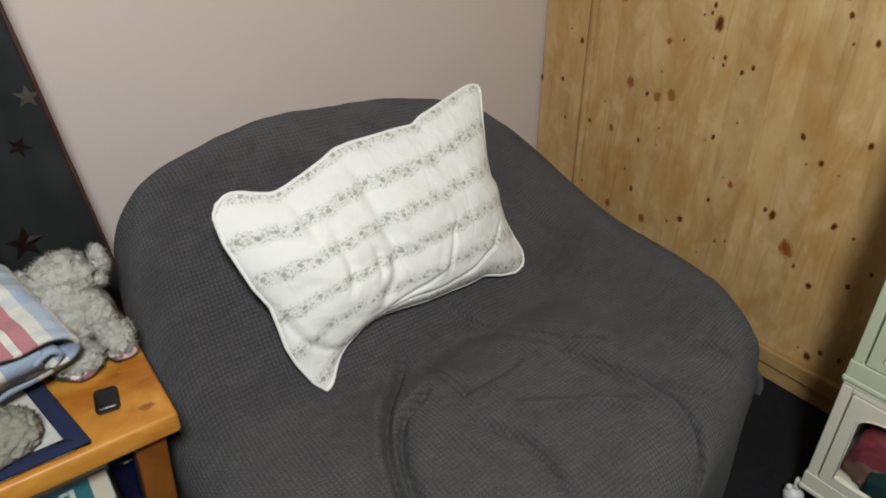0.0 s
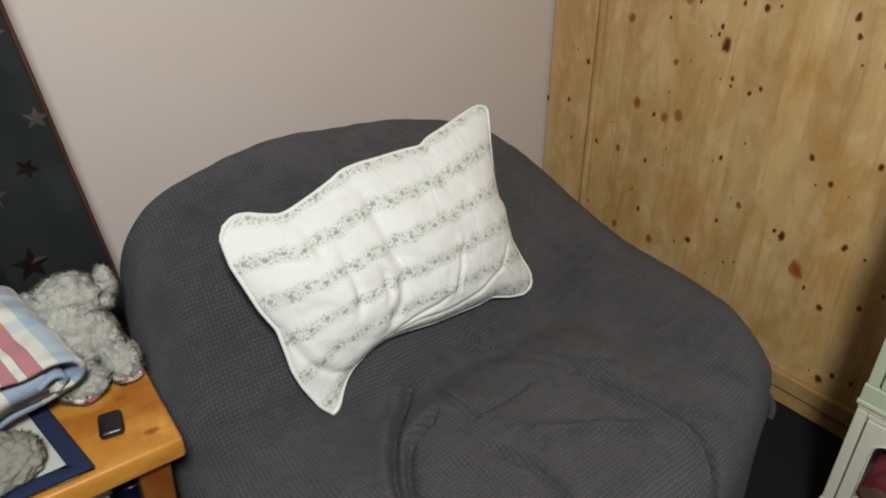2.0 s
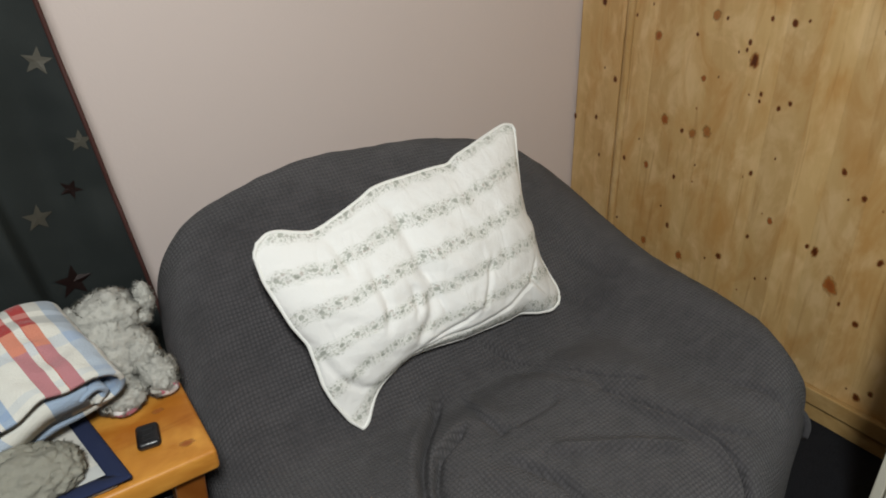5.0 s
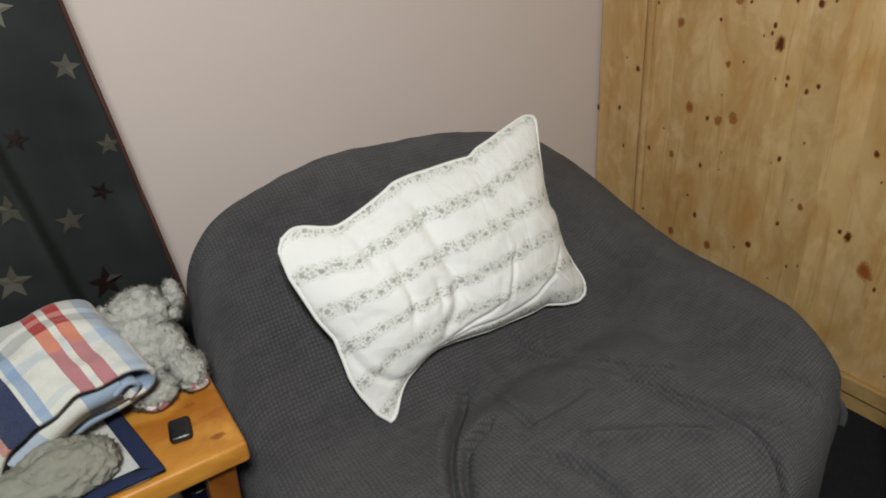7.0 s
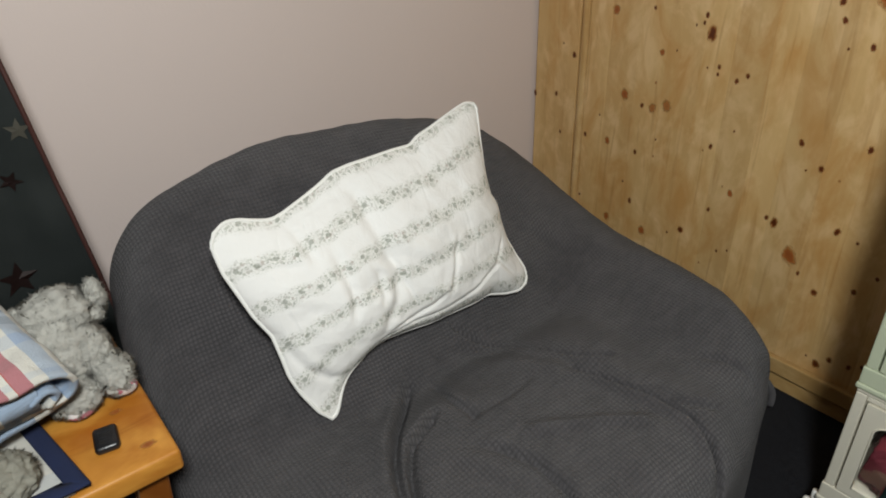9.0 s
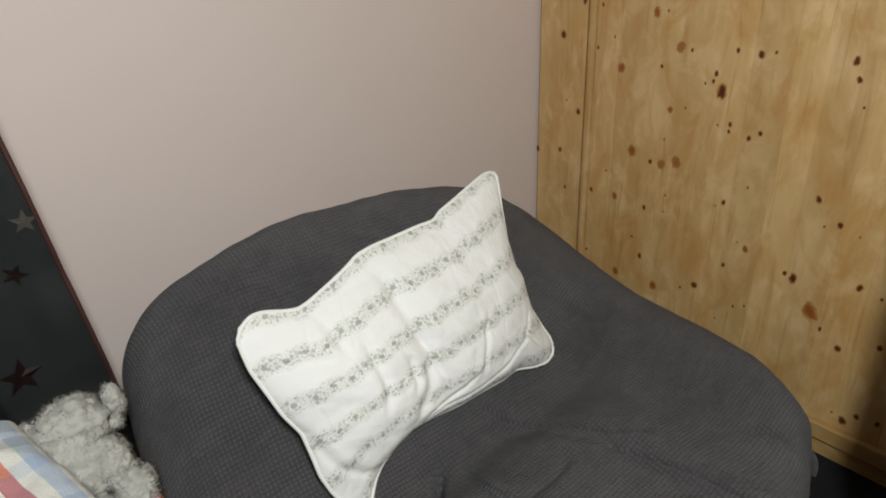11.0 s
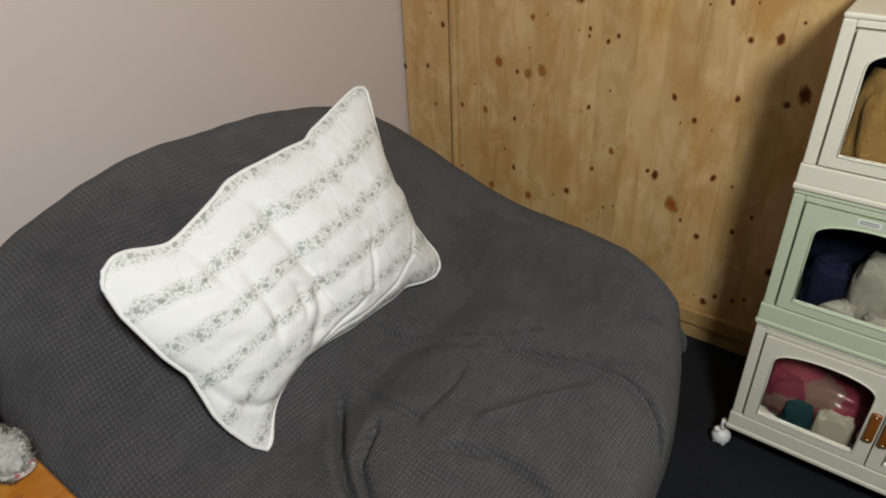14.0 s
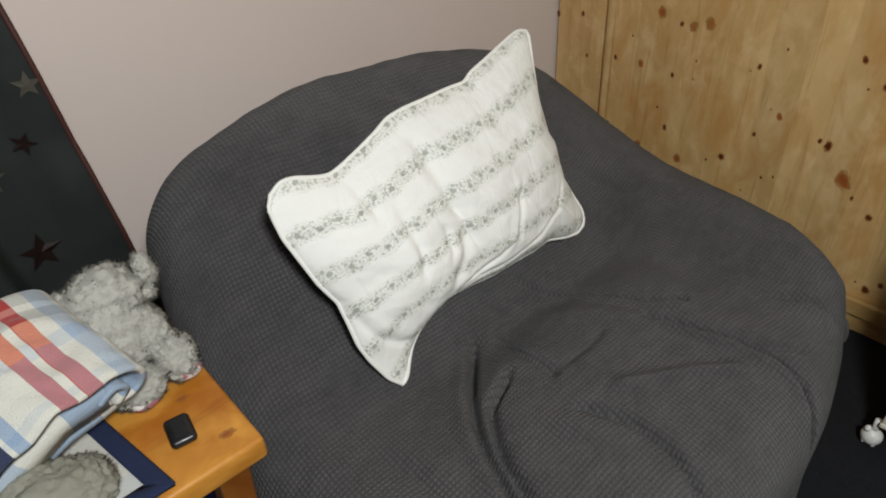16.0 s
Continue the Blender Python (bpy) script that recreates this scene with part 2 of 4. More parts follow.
def plaid_fleece():
    """White fleece with navy edge, red pairs of stripes and grey-blue bands; UV across and along, 0 to 1."""
    n = Nodes("plaid_fleece", 0.95, specular=0.1)
    s = n.split(n.coords("UV"))
    white, navy, red, blue, grey = (0.74, 0.73, 0.69), (0.012, 0.022, 0.075), (0.52, 0.12, 0.10), (0.34, 0.44, 0.60), (0.36, 0.37, 0.36)
    across = n.ramp(s[0], [(0.0, blue), (0.10, white), (0.20, blue), (0.30, white), (0.36, (0.46, 0.54, 0.66)), (0.42, white), (0.465, red), (0.505, white), (0.53, red), (0.57, white),
                           (0.655, blue), (0.685, white), (0.70, navy), (0.80, (0.62, 0.28, 0.24)), (0.83, white)], "CONSTANT")
    along = n.ramp(s[1], [(0.0, white), (0.14, grey), (0.25, white), (0.29, grey), (0.40, white), (0.52, (0.50, 0.58, 0.70)), (0.62, white), (0.90, (0.55, 0.60, 0.66)), (0.95, white)], "CONSTANT")
    is_navy = n.math("MULTIPLY", n.math("GREATER_THAN", s[0], 0.70), n.math("LESS_THAN", s[0], 0.80))
    c = n.mix(0.85, across, along, "MULTIPLY")
    c = n.mix(0.30, c, across)
    c = n.mix(is_navy, c, navy)
    pair = n.math("LESS_THAN", n.math("ABSOLUTE", n.math("SUBTRACT", n.math("ABSOLUTE", n.math("SUBTRACT", s[0], 0.5175)), 0.0325)), 0.02)
    c = n.mix(pair, c, n.ramp(s[1], [(0.0, (0.40, 0.06, 0.05)), (0.14, (0.34, 0.022, 0.022)), (0.25, (0.46, 0.16, 0.14)), (0.29, (0.34, 0.022, 0.022)), (0.40, (0.56, 0.20, 0.13)), (0.58, (0.42, 0.17, 0.19))], "CONSTANT"))
    obj = n.coords()
    n.colour(n.mix(n.math("MULTIPLY", n.noise(obj, 300, 3), 0.08), c, (0.60, 0.58, 0.54)))
    n.shader.inputs["Sheen Weight"].default_value = 0.2
    n.bump(n.math("ADD", n.noise(obj, 380, 3), n.noise(obj, 40, 3)), 0.6, 0.004)
    return n.mat


def clear_plastic():
    n = Nodes("clear_plastic", 0.06, specular=0.5)
    n.shader.inputs["Transmission Weight"].default_value = 1.0
    n.shader.inputs["IOR"].default_value = 1.15
    n.colour((0.72, 0.72, 0.70))
    return n.mat


def mottled(name, colours, scale, roughness=0.8):
    n = Nodes(name, roughness)
    v = n.coords()
    vor = n.add("ShaderNodeTexVoronoi", Scale=scale)
    bend = n.tree.nodes.new("ShaderNodeTexNoise")
    bend.inputs["Scale"].default_value = scale * 0.9
    n.link(v, bend.inputs["Vector"])
    warp = n.tree.nodes.new("ShaderNodeVectorMath")
    warp.operation = "MULTIPLY_ADD"
    n.link(bend.outputs["Color"], warp.inputs[0])
    warp.inputs[1].default_value = (1.6 / scale,) * 3
    n.link(v, warp.inputs[2])
    n.link(warp.outputs[0], vor.inputs["Vector"])
    pick = n.split(vor.outputs["Color"])[0]
    n.colour(n.ramp(pick, [(i / len(colours), c) for i, c in enumerate(colours)], "CONSTANT"))
    n.bump(n.noise(v, 60, 3), 0.4, 0.005)
    return n.mat


WALL = painted_wall()
# for the unseen walls: darkened so little light bounces into the shadows
DIM = plain("low_bounce_wall", (0.07, 0.073, 0.077), 0.8, 60, 0.06, 0.1)
# unseen ceiling, kept dark in colour to weaken the lamp's fill
CEILING = plain("low_bounce_ceiling", (0.10, 0.098, 0.094), 0.8, 90, 0.03, 0.1)
CARPET = carpet()
PINE = pine("knotty_pine", (0.515, 0.308, 0.116), (0.69, 0.472, 0.212), "z")
PINE_RAIL = pine("knotty_pine_rail", (0.37, 0.215, 0.075), (0.49, 0.32, 0.125), "y")
BENCH_WOOD = pine("orange_lacquered_pine", (0.37, 0.125, 0.014), (0.68, 0.325, 0.055), "x", 0.42)
# the bench's pine for legs and shelf, with the shade below put into its colour
BENCH_SHADED_WOOD = pine("shaded_orange_lacquered_pine", (0.15, 0.045, 0.007), (0.23, 0.08, 0.014), "z", 0.32)
KNOT = knot_wood("pine_knot", (0.085, 0.020, 0.004), (0.40, 0.145, 0.030))
KNOT_PALE = knot_wood("pale_pine_knot", (0.27, 0.080, 0.018), (0.47, 0.20, 0.050))
KNOT_FAINT = knot_wood("faint_pine_knot", (0.31, 0.120, 0.032), (0.44, 0.205, 0.060))
FLEECE = waffle_fleece()
COTTON = floral_cotton()
PIPING = plain("white_cotton_piping", (0.85, 0.84, 0.81), 0.8, 300, 0.04, 0.2)
CURTAIN = curtain_cloth()
HEM = plain("maroon_curtain_hem", (0.060, 0.018, 0.014), 0.7, 200, 0.2, 0.2)
FOIL = plain("champagne_foil_print", (0.080, 0.074, 0.058), 0.55, 90, 0.3, 0.2, 0.3)
FOIL_DARK = plain("bronze_foil_print", (0.016, 0.007, 0.006), 0.45, 90, 0.3, 0.2, 0.3)
PLAID = plaid_fleece()
NAVY = plain("navy_fleece_border", (0.010, 0.018, 0.06), 0.95, 200, 0.25, 0.3)
FUR = plain("grey_plush", (0.43, 0.42, 0.385), 0.95, 160, 0.12, 0.5, specular=0.1)
FUR_OLIVE = plain("olive_grey_plush", (0.25, 0.243, 0.205), 0.95, 120, 0.16, 0.5, specular=0.1)
FUR_DARK = plain("deep_grey_plush", (0.36, 0.352, 0.32), 0.95, 160, 0.12, 0.5, specular=0.1)
PAD = mottled("pink_and_white_paw_print", [(0.72, 0.68, 0.66), (0.70, 0.66, 0.65), (0.45, 0.16, 0.20)], 55)
BLACK_PLASTIC = plain("black_plastic", (0.010, 0.010, 0.012), 0.32, 120, 0.2, 0.08)
BLACK_GLOSS = plain("glossy_black_button", (0.010, 0.010, 0.012), 0.38, 120, 0.1, 0.02)
CREAM = plain("cream_plastic", (0.74, 0.70, 0.585), 0.42, 40, 0.05, 0.06)
GREEN = plain("mint_green_plastic", (0.54, 0.59, 0.435), 0.42, 40, 0.05, 0.06)
WHITE_PLASTIC = plain("white_plastic", (0.78, 0.77, 0.74), 0.38, 60, 0.05, 0.05)
CLEAR = clear_plastic()
AMBER = plain("amber_brown_plastic", (0.24, 0.075, 0.014), 0.22, 60, 0.25, 0.04)
SCREW = plain("brass_screw", (0.6, 0.45, 0.22), 0.35, 80, 0.1, 0.05, 1.0)
PAPER = plain("book_paper", (0.52, 0.48, 0.40), 0.9, 300, 0.12, 0.2)
INSIDE = plain("dark_box_interior", (0.13, 0.12, 0.10), 0.8, 40, 0.1, 0.1)

# ---- the room ----
def slab(name, lo, hi, material, label, category):
    return tagged(part(name, box(lo, hi), material), label, category, kind="structure")


slab("floor", (-3.3, -3.6, -0.1), (2.55, 1.94, 0.0), CARPET, "dark navy-black short pile carpet", "floor")
slab("wall_north", (-3.3, 1.84, 0.0), (2.55, 1.94, 2.7), WALL, "smooth painted wall in pale dusky pink", "wall")
slab("wall_east", (2.45, -3.5, 0.0), (2.55, 1.838, 2.7), WALL, "painted wall in pale dusky pink behind the wardrobe", "wall")
slab("wall_west", (-3.3, -3.5, 0.0), (-3.2, 1.838, 2.7), DIM, "unseen closing wall, coloured dark to cut bounced light", "wall")
slab("wall_south", (-3.3, -3.6, 0.0), (2.55, -3.502, 2.7), DIM, "unseen closing wall, coloured dark to cut bounced light", "wall")
slab("ceiling", (-3.3, -3.6, 2.7), (2.55, 1.94, 2.8), CEILING, "unseen ceiling, coloured dark to hold down the fill light", "ceiling")


# ---- pine wardrobe ----
def knot_disc(parent, y, z, r, x, wood=None, tall=1.25):
    bm = bmesh.new()
    ring = [bm.verts.new((0, math.cos(k * math.tau / 14), math.sin(k * math.tau / 14))) for k in range(14)]
    bm.faces.new(ring[::-1])
    ob = part("knot", bm, wood or KNOT, parent)
    ob.location = (x, y, z)
    ob.scale = (1, r * 1.08, r * 1.08 * tall * random.uniform(0.85, 1.3))
    ob.rotation_euler = (random.uniform(-0.35, 0.35), 0, 0)
    return ob


wardrobe = thing("pine_wardrobe", "large knotty pine wardrobe with lacquered boards beside the pink wall", "wardrobe")
FACE = 1.872
part("carcass", box((FACE + 0.024, -1.0, 0.0), (2.44, 1.829, 2.2)), PINE, wardrobe)
stile = part("stile", box((FACE - 0.006, 1.6245, 0.118), (FACE + 0.023, 1.829, 2.2), 0.002), PINE, wardrobe)
bead = tube([(FACE + 0.001, 1.6030, 0.12 + 2.08 * i / 6) for i in range(7)], 0.0150, 12)
part("bead_moulding", bead, PINE, wardrobe)
part("bottom_rail", box((FACE - 0.018, -1.0, 0.060), (FACE + 0.023, 1.834, 0.117), 0.005), PINE_RAIL, wardrobe)
part("plinth", box((FACE - 0.006, -1.0, 0.0), (FACE + 0.023, 1.834, 0.058), 0.003), PINE_RAIL, wardrobe)
widths, edge = [0.093, 0.118, 0.104, 0.126, 0.097, 0.112], 1.5865
i = 0
while edge > -0.98:
    w = widths[i % 6]
    part("board", box((FACE, edge - w + 0.0001, 0.1185), (FACE + 0.0235, edge, 2.2), 0.0004, segments=1), PINE, wardrobe)
    edge -= w
    i += 1

KNOTS_STILE = [(1.636, 1.294, 0.0095), (1.722, 1.178, 0.0130), (1.643, 0.920, 0.0108), (1.827, 0.743, 0.0092), (1.719, 0.763, 0.009), (1.689, 0.620, 0.0062), (1.696, 0.952, 0.0042)]
KNOTS_LEFT = [(1.567, 1.285, 0.0062), (1.505, 1.310, 0.0041), (1.327, 1.282, 0.0040), (1.577, 1.148, 0.0060), (1.513, 1.189, 0.0040), (1.331, 1.117, 0.0066),
              (1.235, 1.176, 0.0062), (1.234, 1.001, 0.0035), (1.338, 0.802, 0.0082), (1.511, 0.728, 0.0043), (1.570, 0.640, 0.0083), (1.344, 0.635, 0.0078),
              (1.268, 0.700, 0.0036), (1.381, 0.511, 0.0055), (1.342, 0.447, 0.0087), (1.575, 0.393, 0.0062), (1.124, 0.414, 0.0126), (1.173, 0.385, 0.0050)]
KNOTS_LEFT_PALE = [(1.479, 1.093, 0.0175), (1.366, 1.275, 0.0130), (1.286, 0.987, 0.0105), (1.412, 0.825, 0.0175), 
                   (1.467, 0.643, 0.0122), (1.438, 0.349, 0.0135), (1.277, 0.351, 0.0153)]
KNOTS_FAINT = [(1.297, 0.802, 0.0165), (1.244, 0.822, 0.0181), (1.273, 1.180, 0.0155), (1.295, 0.888, 0.0042), (1.092, 0.713, 0.0032), (1.005, 0.616, 0.0032), (0.678, 0.741, 0.0040), (1.269, 0.640, 0.004)]
KNOTS_MIDDLE = [(1.094, 1.190, 0.0068), (1.026, 1.186, 0.0122), (0.987, 1.196, 0.0048), (1.061, 1.362, 0.0129), (1.149, 1.118, 0.0076), (1.125, 1.068, 0.0180), (1.155, 1.095, 0.0056),
                (1.180, 1.085, 0.0038), (1.085, 0.977, 0.0070), (1.086, 0.955, 0.0057), (1.123, 0.968, 0.0038), (1.023, 0.947, 0.0076), (0.992, 0.968, 0.0075), (1.068, 0.732, 0.0079),
                (1.001, 0.799, 0.0039), (1.037, 0.524, 0.0068), (0.983, 0.391, 0.0050), (0.948, 0.407, 0.0041), (0.848, 0.566, 0.0072), (0.823, 0.558, 0.0132), (0.719, 0.427, 0.006)]
KNOTS_MIDDLE_PALE = [(0.976, 0.602, 0.0099), (0.756, 0.472, 0.0245), (0.575, 1.138, 0.0104), (1.036, 0.323, 0.0042)]
KNOTS_RIGHT = [(0.819, 1.376, 0.007), (0.785, 1.197, 0.0100), (0.769, 1.152, 0.0080), (0.661, 1.346, 0.0069), (0.625, 1.319, 0.0086), (0.608, 1.335, 0.0069),
               (0.639, 1.131, 0.0088), (0.688, 1.098, 0.0082), (0.622, 1.102, 0.0036), (0.744, 1.085, 0.0045), (0.624, 1.007, 0.0100), (0.552, 1.018, 0.0130),
               (0.800, 0.817, 0.0093), (0.626, 0.845, 0.0091), (0.732, 0.760, 0.0093), (0.771, 0.744, 0.0038), (0.500, 0.853, 0.0115), (0.463, 0.886, 0.0200), (0.505, 1.066, 0.0055)]
KNOTS_LOW = [(0.647, 0.596, 0.0100), (0.661, 0.387, 0.0120), (0.589, 0.583, 0.0057), (0.561, 0.437, 0.0098), (0.516, 0.501, 0.0068), (0.600, 0.155, 0.0132), (0.632, 0.168, 0.0042),
             (0.567, 0.189, 0.0100), (0.512, 0.194, 0.0079), (0.480, 0.215, 0.0059), (0.432, 0.338, 0.0130)]
for y, z, r in KNOTS_STILE:
    knot_disc(wardrobe, y, z, r, FACE - 0.0068)
for y, z, r in KNOTS_LEFT + KNOTS_MIDDLE + KNOTS_RIGHT + KNOTS_LOW:
    knot_disc(wardrobe, y, z, r, FACE - 0.0008)
for y, z, r in KNOTS_LEFT_PALE + KNOTS_MIDDLE_PALE:
    knot_disc(wardrobe, y, z, r, FACE - 0.0008, KNOT_PALE)
for y, z, r in KNOTS_FAINT:
    knot_disc(wardrobe, y, z, r, FACE - 0.0008, KNOT_FAINT)
big_knot = knot_disc(wardrobe, 0.691, 1.22, 0.024, FACE - 0.0008, KNOT_PALE, 1.7)
big_knot.rotation_euler = (-0.5, 0, 0)


# ---- armchair under its throw ----
CX, CY, HX, HY = 0.812, 1.05, 0.69, 0.65
RIDGE = ((0.10, 0.84), (0.21, 0.895), (0.37, 0.96), (0.56, 1.0), (0.89, 0.975), (1.08, 0.935), (1.21, 0.875), (1.36, 0.75), (1.46, 0.66), (1.60, 0.60))
RIDGE_X, RIDGE_Z = [p[0] for p in RIDGE], [p[1] for p in RIDGE]
SEAT_FOLDS = (  # way of each crease, its depth and width, and the side on which the cloth is pushed up
    (((0.80, 1.08), (0.852, 1.030), (0.911, 0.966), (0.940, 0.880), (0.976, 0.812), (1.019, 0.778), (1.05, 0.75)), 0.046, 0.0080, -1),
    (((0.93, 0.79), (0.956, 0.747), (0.979, 0.675), (0.999, 0.619), (1.014, 0.530), (1.005, 0.474), (0.981, 0.426), (0.914, 0.392)), 0.052, 0.0085, -1),
    (((0.690, 1.00), (0.684, 0.956), (0.674, 0.890), (0.677, 0.820), (0.68, 0.80)), 0.012, 0.009, 1),
    (((0.660, 0.828), (0.68, 0.822), (0.719, 0.816), (0.775, 0.814), (0.82, 0.820), (0.86, 0.83)), 0.009, 0.010, -1),
)
FRONT_FOLDS = (
    (((0.66, 1.02), (0.623, 0.993), (0.538, 0.907), (0.490, 0.844), (0.455, 0.780), (0.425, 0.70), (0.40, 0.62)), 0.042, 0.0095, -1),
    (((0.640, 0.895), (0.606, 0.878), (0.536, 0.849), (0.493, 0.794), (0.465, 0.740), (0.44, 0.66), (0.42, 0.58)), 0.032, 0.0085, -1),
    (((0.62, 0.76), (0.651, 0.712), (0.679, 0.636), (0.674, 0.556), (0.655, 0.50), (0.63, 0.44)), 0.014, 0.009, 1),
)
SIDE_FOLDS = (
    (((1.02, 0.575), (1.045, 0.55), (1.075, 0.52), (1.11, 0.50)), 0.009, 0.008, 1),
    (((1.16, 0.66), (1.21, 0.58), (1.24, 0.50), (1.25, 0.42)), 0.012, 0.009, -1),
    (((1.08, 1.20), (1.20, 1.12), (1.30, 1.0)), 0.008, 0.018, 1),
    (((0.30, 0.95), (0.33, 0.82), (0.32, 0.70)), 0.008, 0.018, 1),
)
FOLDS = SEAT_FOLDS + FRONT_FOLDS + SIDE_FOLDS
RIDGES = (  # cloth that stands up in a soft line
    (((0.70, 0.715), (0.739, 0.698), (0.768, 0.681), (0.849, 0.634), (0.909, 0.587), (0.95, 0.56)), 0.013, 0.016),
    (((0.78, 0.98), (0.85, 0.90), (0.90, 0.80), (0.91, 0.70)), 0.010, 0.030),
    (((0.55, 0.80), (0.60, 0.72), (0.62, 0.62)), 0.008, 0.022),
)


def soft_step(a, b, x):
    t = np.clip((x - a) / (b - a), 0.0, 1.0)
    return t * t * (3 - 2 * t)


def along_way(x, y, way):
    """Signed distance from a way of straight stretches, and a fade towards its ends."""
    best, ease, n = np.full(x.shape, 9.0), np.zeros(x.shape), len(way) - 1
    for k in range(n):
        (ax, ay), (bx, by) = way[k], way[k + 1]
        dx, dy = bx - ax, by - ay
        s = np.clip(((x - ax) * dx + (y - ay) * dy) / (dx * dx + dy * dy), 0.0, 1.0)
        px, py = x - ax - s * dx, y - ay - s * dy
        d = np.hypot(px, py)
        nearer = d < np.abs(best)
        best = np.where(nearer, np.where(dx * py - dy * px > 0, d, -d), best)
        ease = np.where(nearer, np.clip(np.minimum(k + s, (n - k - s) / 0.8), 0.0, 1.0), ease)
    return best, ease


def crease(x, y):
    total = np.zeros(x.shape)
    for way, depth, width, side in FOLDS:
        d, ease = along_way(x, y, way)
        d = d * side
        total += ease * depth * (0.22 * np.exp(-((d - 2.0 * width) / (2.0 * width)) ** 2) - np.exp(-(np.abs(d) / width) ** 1.6) - 0.15 * np.exp(-((d + 2.0 * width) / (2.5 * width)) ** 2))
    for way, height, width in RIDGES:
        d, ease = along_way(x, y, way)
        total += ease * height * np.exp(-(d / width) ** 2)
    return total


def chair_height(x, y):
    back = sum(np.interp(x + q, RIDGE_X, RIDGE_Z) for q in (-0.07, -0.035, 0.0, 0.035, 0.07)) / 5
    seat = 0.515 + 0.02 * np.exp(-((x - 0.9) / 0.35) ** 2 - ((y - 0.7) / 0.25) ** 2) - 0.025 * soft_step(1.0, 1.5, x)
    seat -= 0.03 * np.exp(-((y - 1.0) / 0.09) ** 2) * soft_step(0.3, 0.6, x) * (1 - soft_step(1.0, 1.3, x))
    seat += 0.098 * soft_step(1.10, 1.38, x) * soft_step(0.35, 0.72, y)
    rise = soft_step(0.98, 1.44, y) ** 0.9
    z = seat + (back - seat) * rise - 0.20 * soft_step(1.38, 1.70, y)
    return z


def cloth_lumps(x, y):
    lumps = [(noise.noise((p * 4, q * 4, 3.1)), 0.0035 * noise.noise((p * 15, q * 9, 1.7)) + 0.0024 * noise.noise((p * 22 + q * 10, q * 24 - p * 8, 4.7))) for p, q in zip(x.flat, y.flat)]
    lumps = np.array(lumps)
    return (0.008 - 0.006 * soft_step(1.1, 1.35, y)) * lumps[:, 0].reshape(x.shape) + lumps[:, 1].reshape(x.shape)


chair = thing("armchair", "low wide armchair draped in a charcoal grey waffle fleece throw", "armchair")
N, TOP = 470, 1.25
line = np.linspace(-TOP, TOP, N + 1)
A, B = np.meshgrid(line, line, indexing="ij")
M = np.maximum(np.abs(A), np.abs(B))
over = np.maximum(0.0, M - 1.0)
A, B = A / np.maximum(M, 1.0), B / np.maximum(M, 1.0)
round_off = 0.60 + 0.13 * soft_step(-0.3, 0.6, A) * soft_step(0.3, -0.6, B)
X = CX + HX * A * np.sqrt(1 - B * B / 2 * round_off)
Y = CY + HY * B * np.sqrt(1 - A * A / 2 * round_off)
Z = chair_height(X, Y)
edge_t = np.clip((np.minimum(M, 1.0) - 0.80) / 0.20, 0.0, 1.0)
Z -= 0.12 * (1 - np.sqrt(1 - edge_t * edge_t))
T, ANG = over / 0.25, np.arctan2(B, A)
out = 0.012 * np.sin(T * math.pi) - 0.03 * T + T * 0.016 * np.sin(ANG * 17) + T * 0.010 * np.sin(ANG * 31 + 1)
out = np.where(over > 0, out + 0.026 * np.exp(-((ANG + 0.60) / 0.20) ** 2 - ((T - 0.14) / 0.13) ** 2), 0.0)
RELIEF = (cloth_lumps(X, Y) + crease(X, Y)) * (1 - T)
X, Y, Z = X + out * np.cos(ANG), Y + out * np.sin(ANG), Z * (1 - T) + 0.012 * T
P = np.stack([X, Y, Z], axis=-1)
U, V = np.zeros(X.shape), np.zeros(X.shape)
U[1:] = np.cumsum(np.linalg.norm(P[1:] - P[:-1], axis=-1), axis=0)
V[:, 1:] = np.cumsum(np.linalg.norm(P[:, 1:] - P[:, :-1], axis=-1), axis=1)
U, V = U - U[N // 2], V - V[:, N // 2:N // 2 + 1]
P[..., 2] += RELIEF
ids = np.arange((N + 1) ** 2).reshape(N + 1, N + 1)
quads = np.stack([ids[:-1, :-1], ids[1:, :-1], ids[1:, 1:], ids[:-1, 1:]], axis=-1).reshape(-1, 4)
mesh = bpy.data.meshes.new("fleece_throw")
mesh.from_pydata(P.reshape(-1, 3).tolist(), [], quads.tolist())
mesh.uv_layers.new(name="UVMap").data.foreach_set("uv", np.stack([U.ravel(), V.ravel()], axis=-1)[quads.ravel()].ravel())
mesh.polygons.foreach_set("use_smooth", [True] * len(mesh.polygons))
mesh.materials.append(FLEECE)
throw = new("fleece_throw", mesh)
throw.parent = chair
throw["label"] = "charcoal waffle fleece throw with creases"


def flap_place(u, v):
    top = Vector((1.318, 0.540, 0.450)).lerp(Vector((1.425, 0.71, 0.470)), u)
    low = Vector((1.333, 0.512, 0.330)).lerp(Vector((1.412, 0.67, 0.310)), u)
    p = top.lerp(low, v * (0.35 + 0.65 * math.sqrt(max(0.0, math.sin(math.pi * (0.08 + 0.84 * u))))))
    out = Vector((0.87, -0.49, 0)) * (0.022 * math.sin(v * math.pi * 0.85) + 0.012 * v * math.sin(u * 11 + 0.6))
    return p + out + Vector((0, 0, -0.02 * v * math.sin(u * 6)))


flap = part("throw_corner", sheet(26, 24, flap_place, lambda u, v: (u * 0.2, v * 0.2)), FLEECE, chair, "hanging hemmed corner of the throw", True)
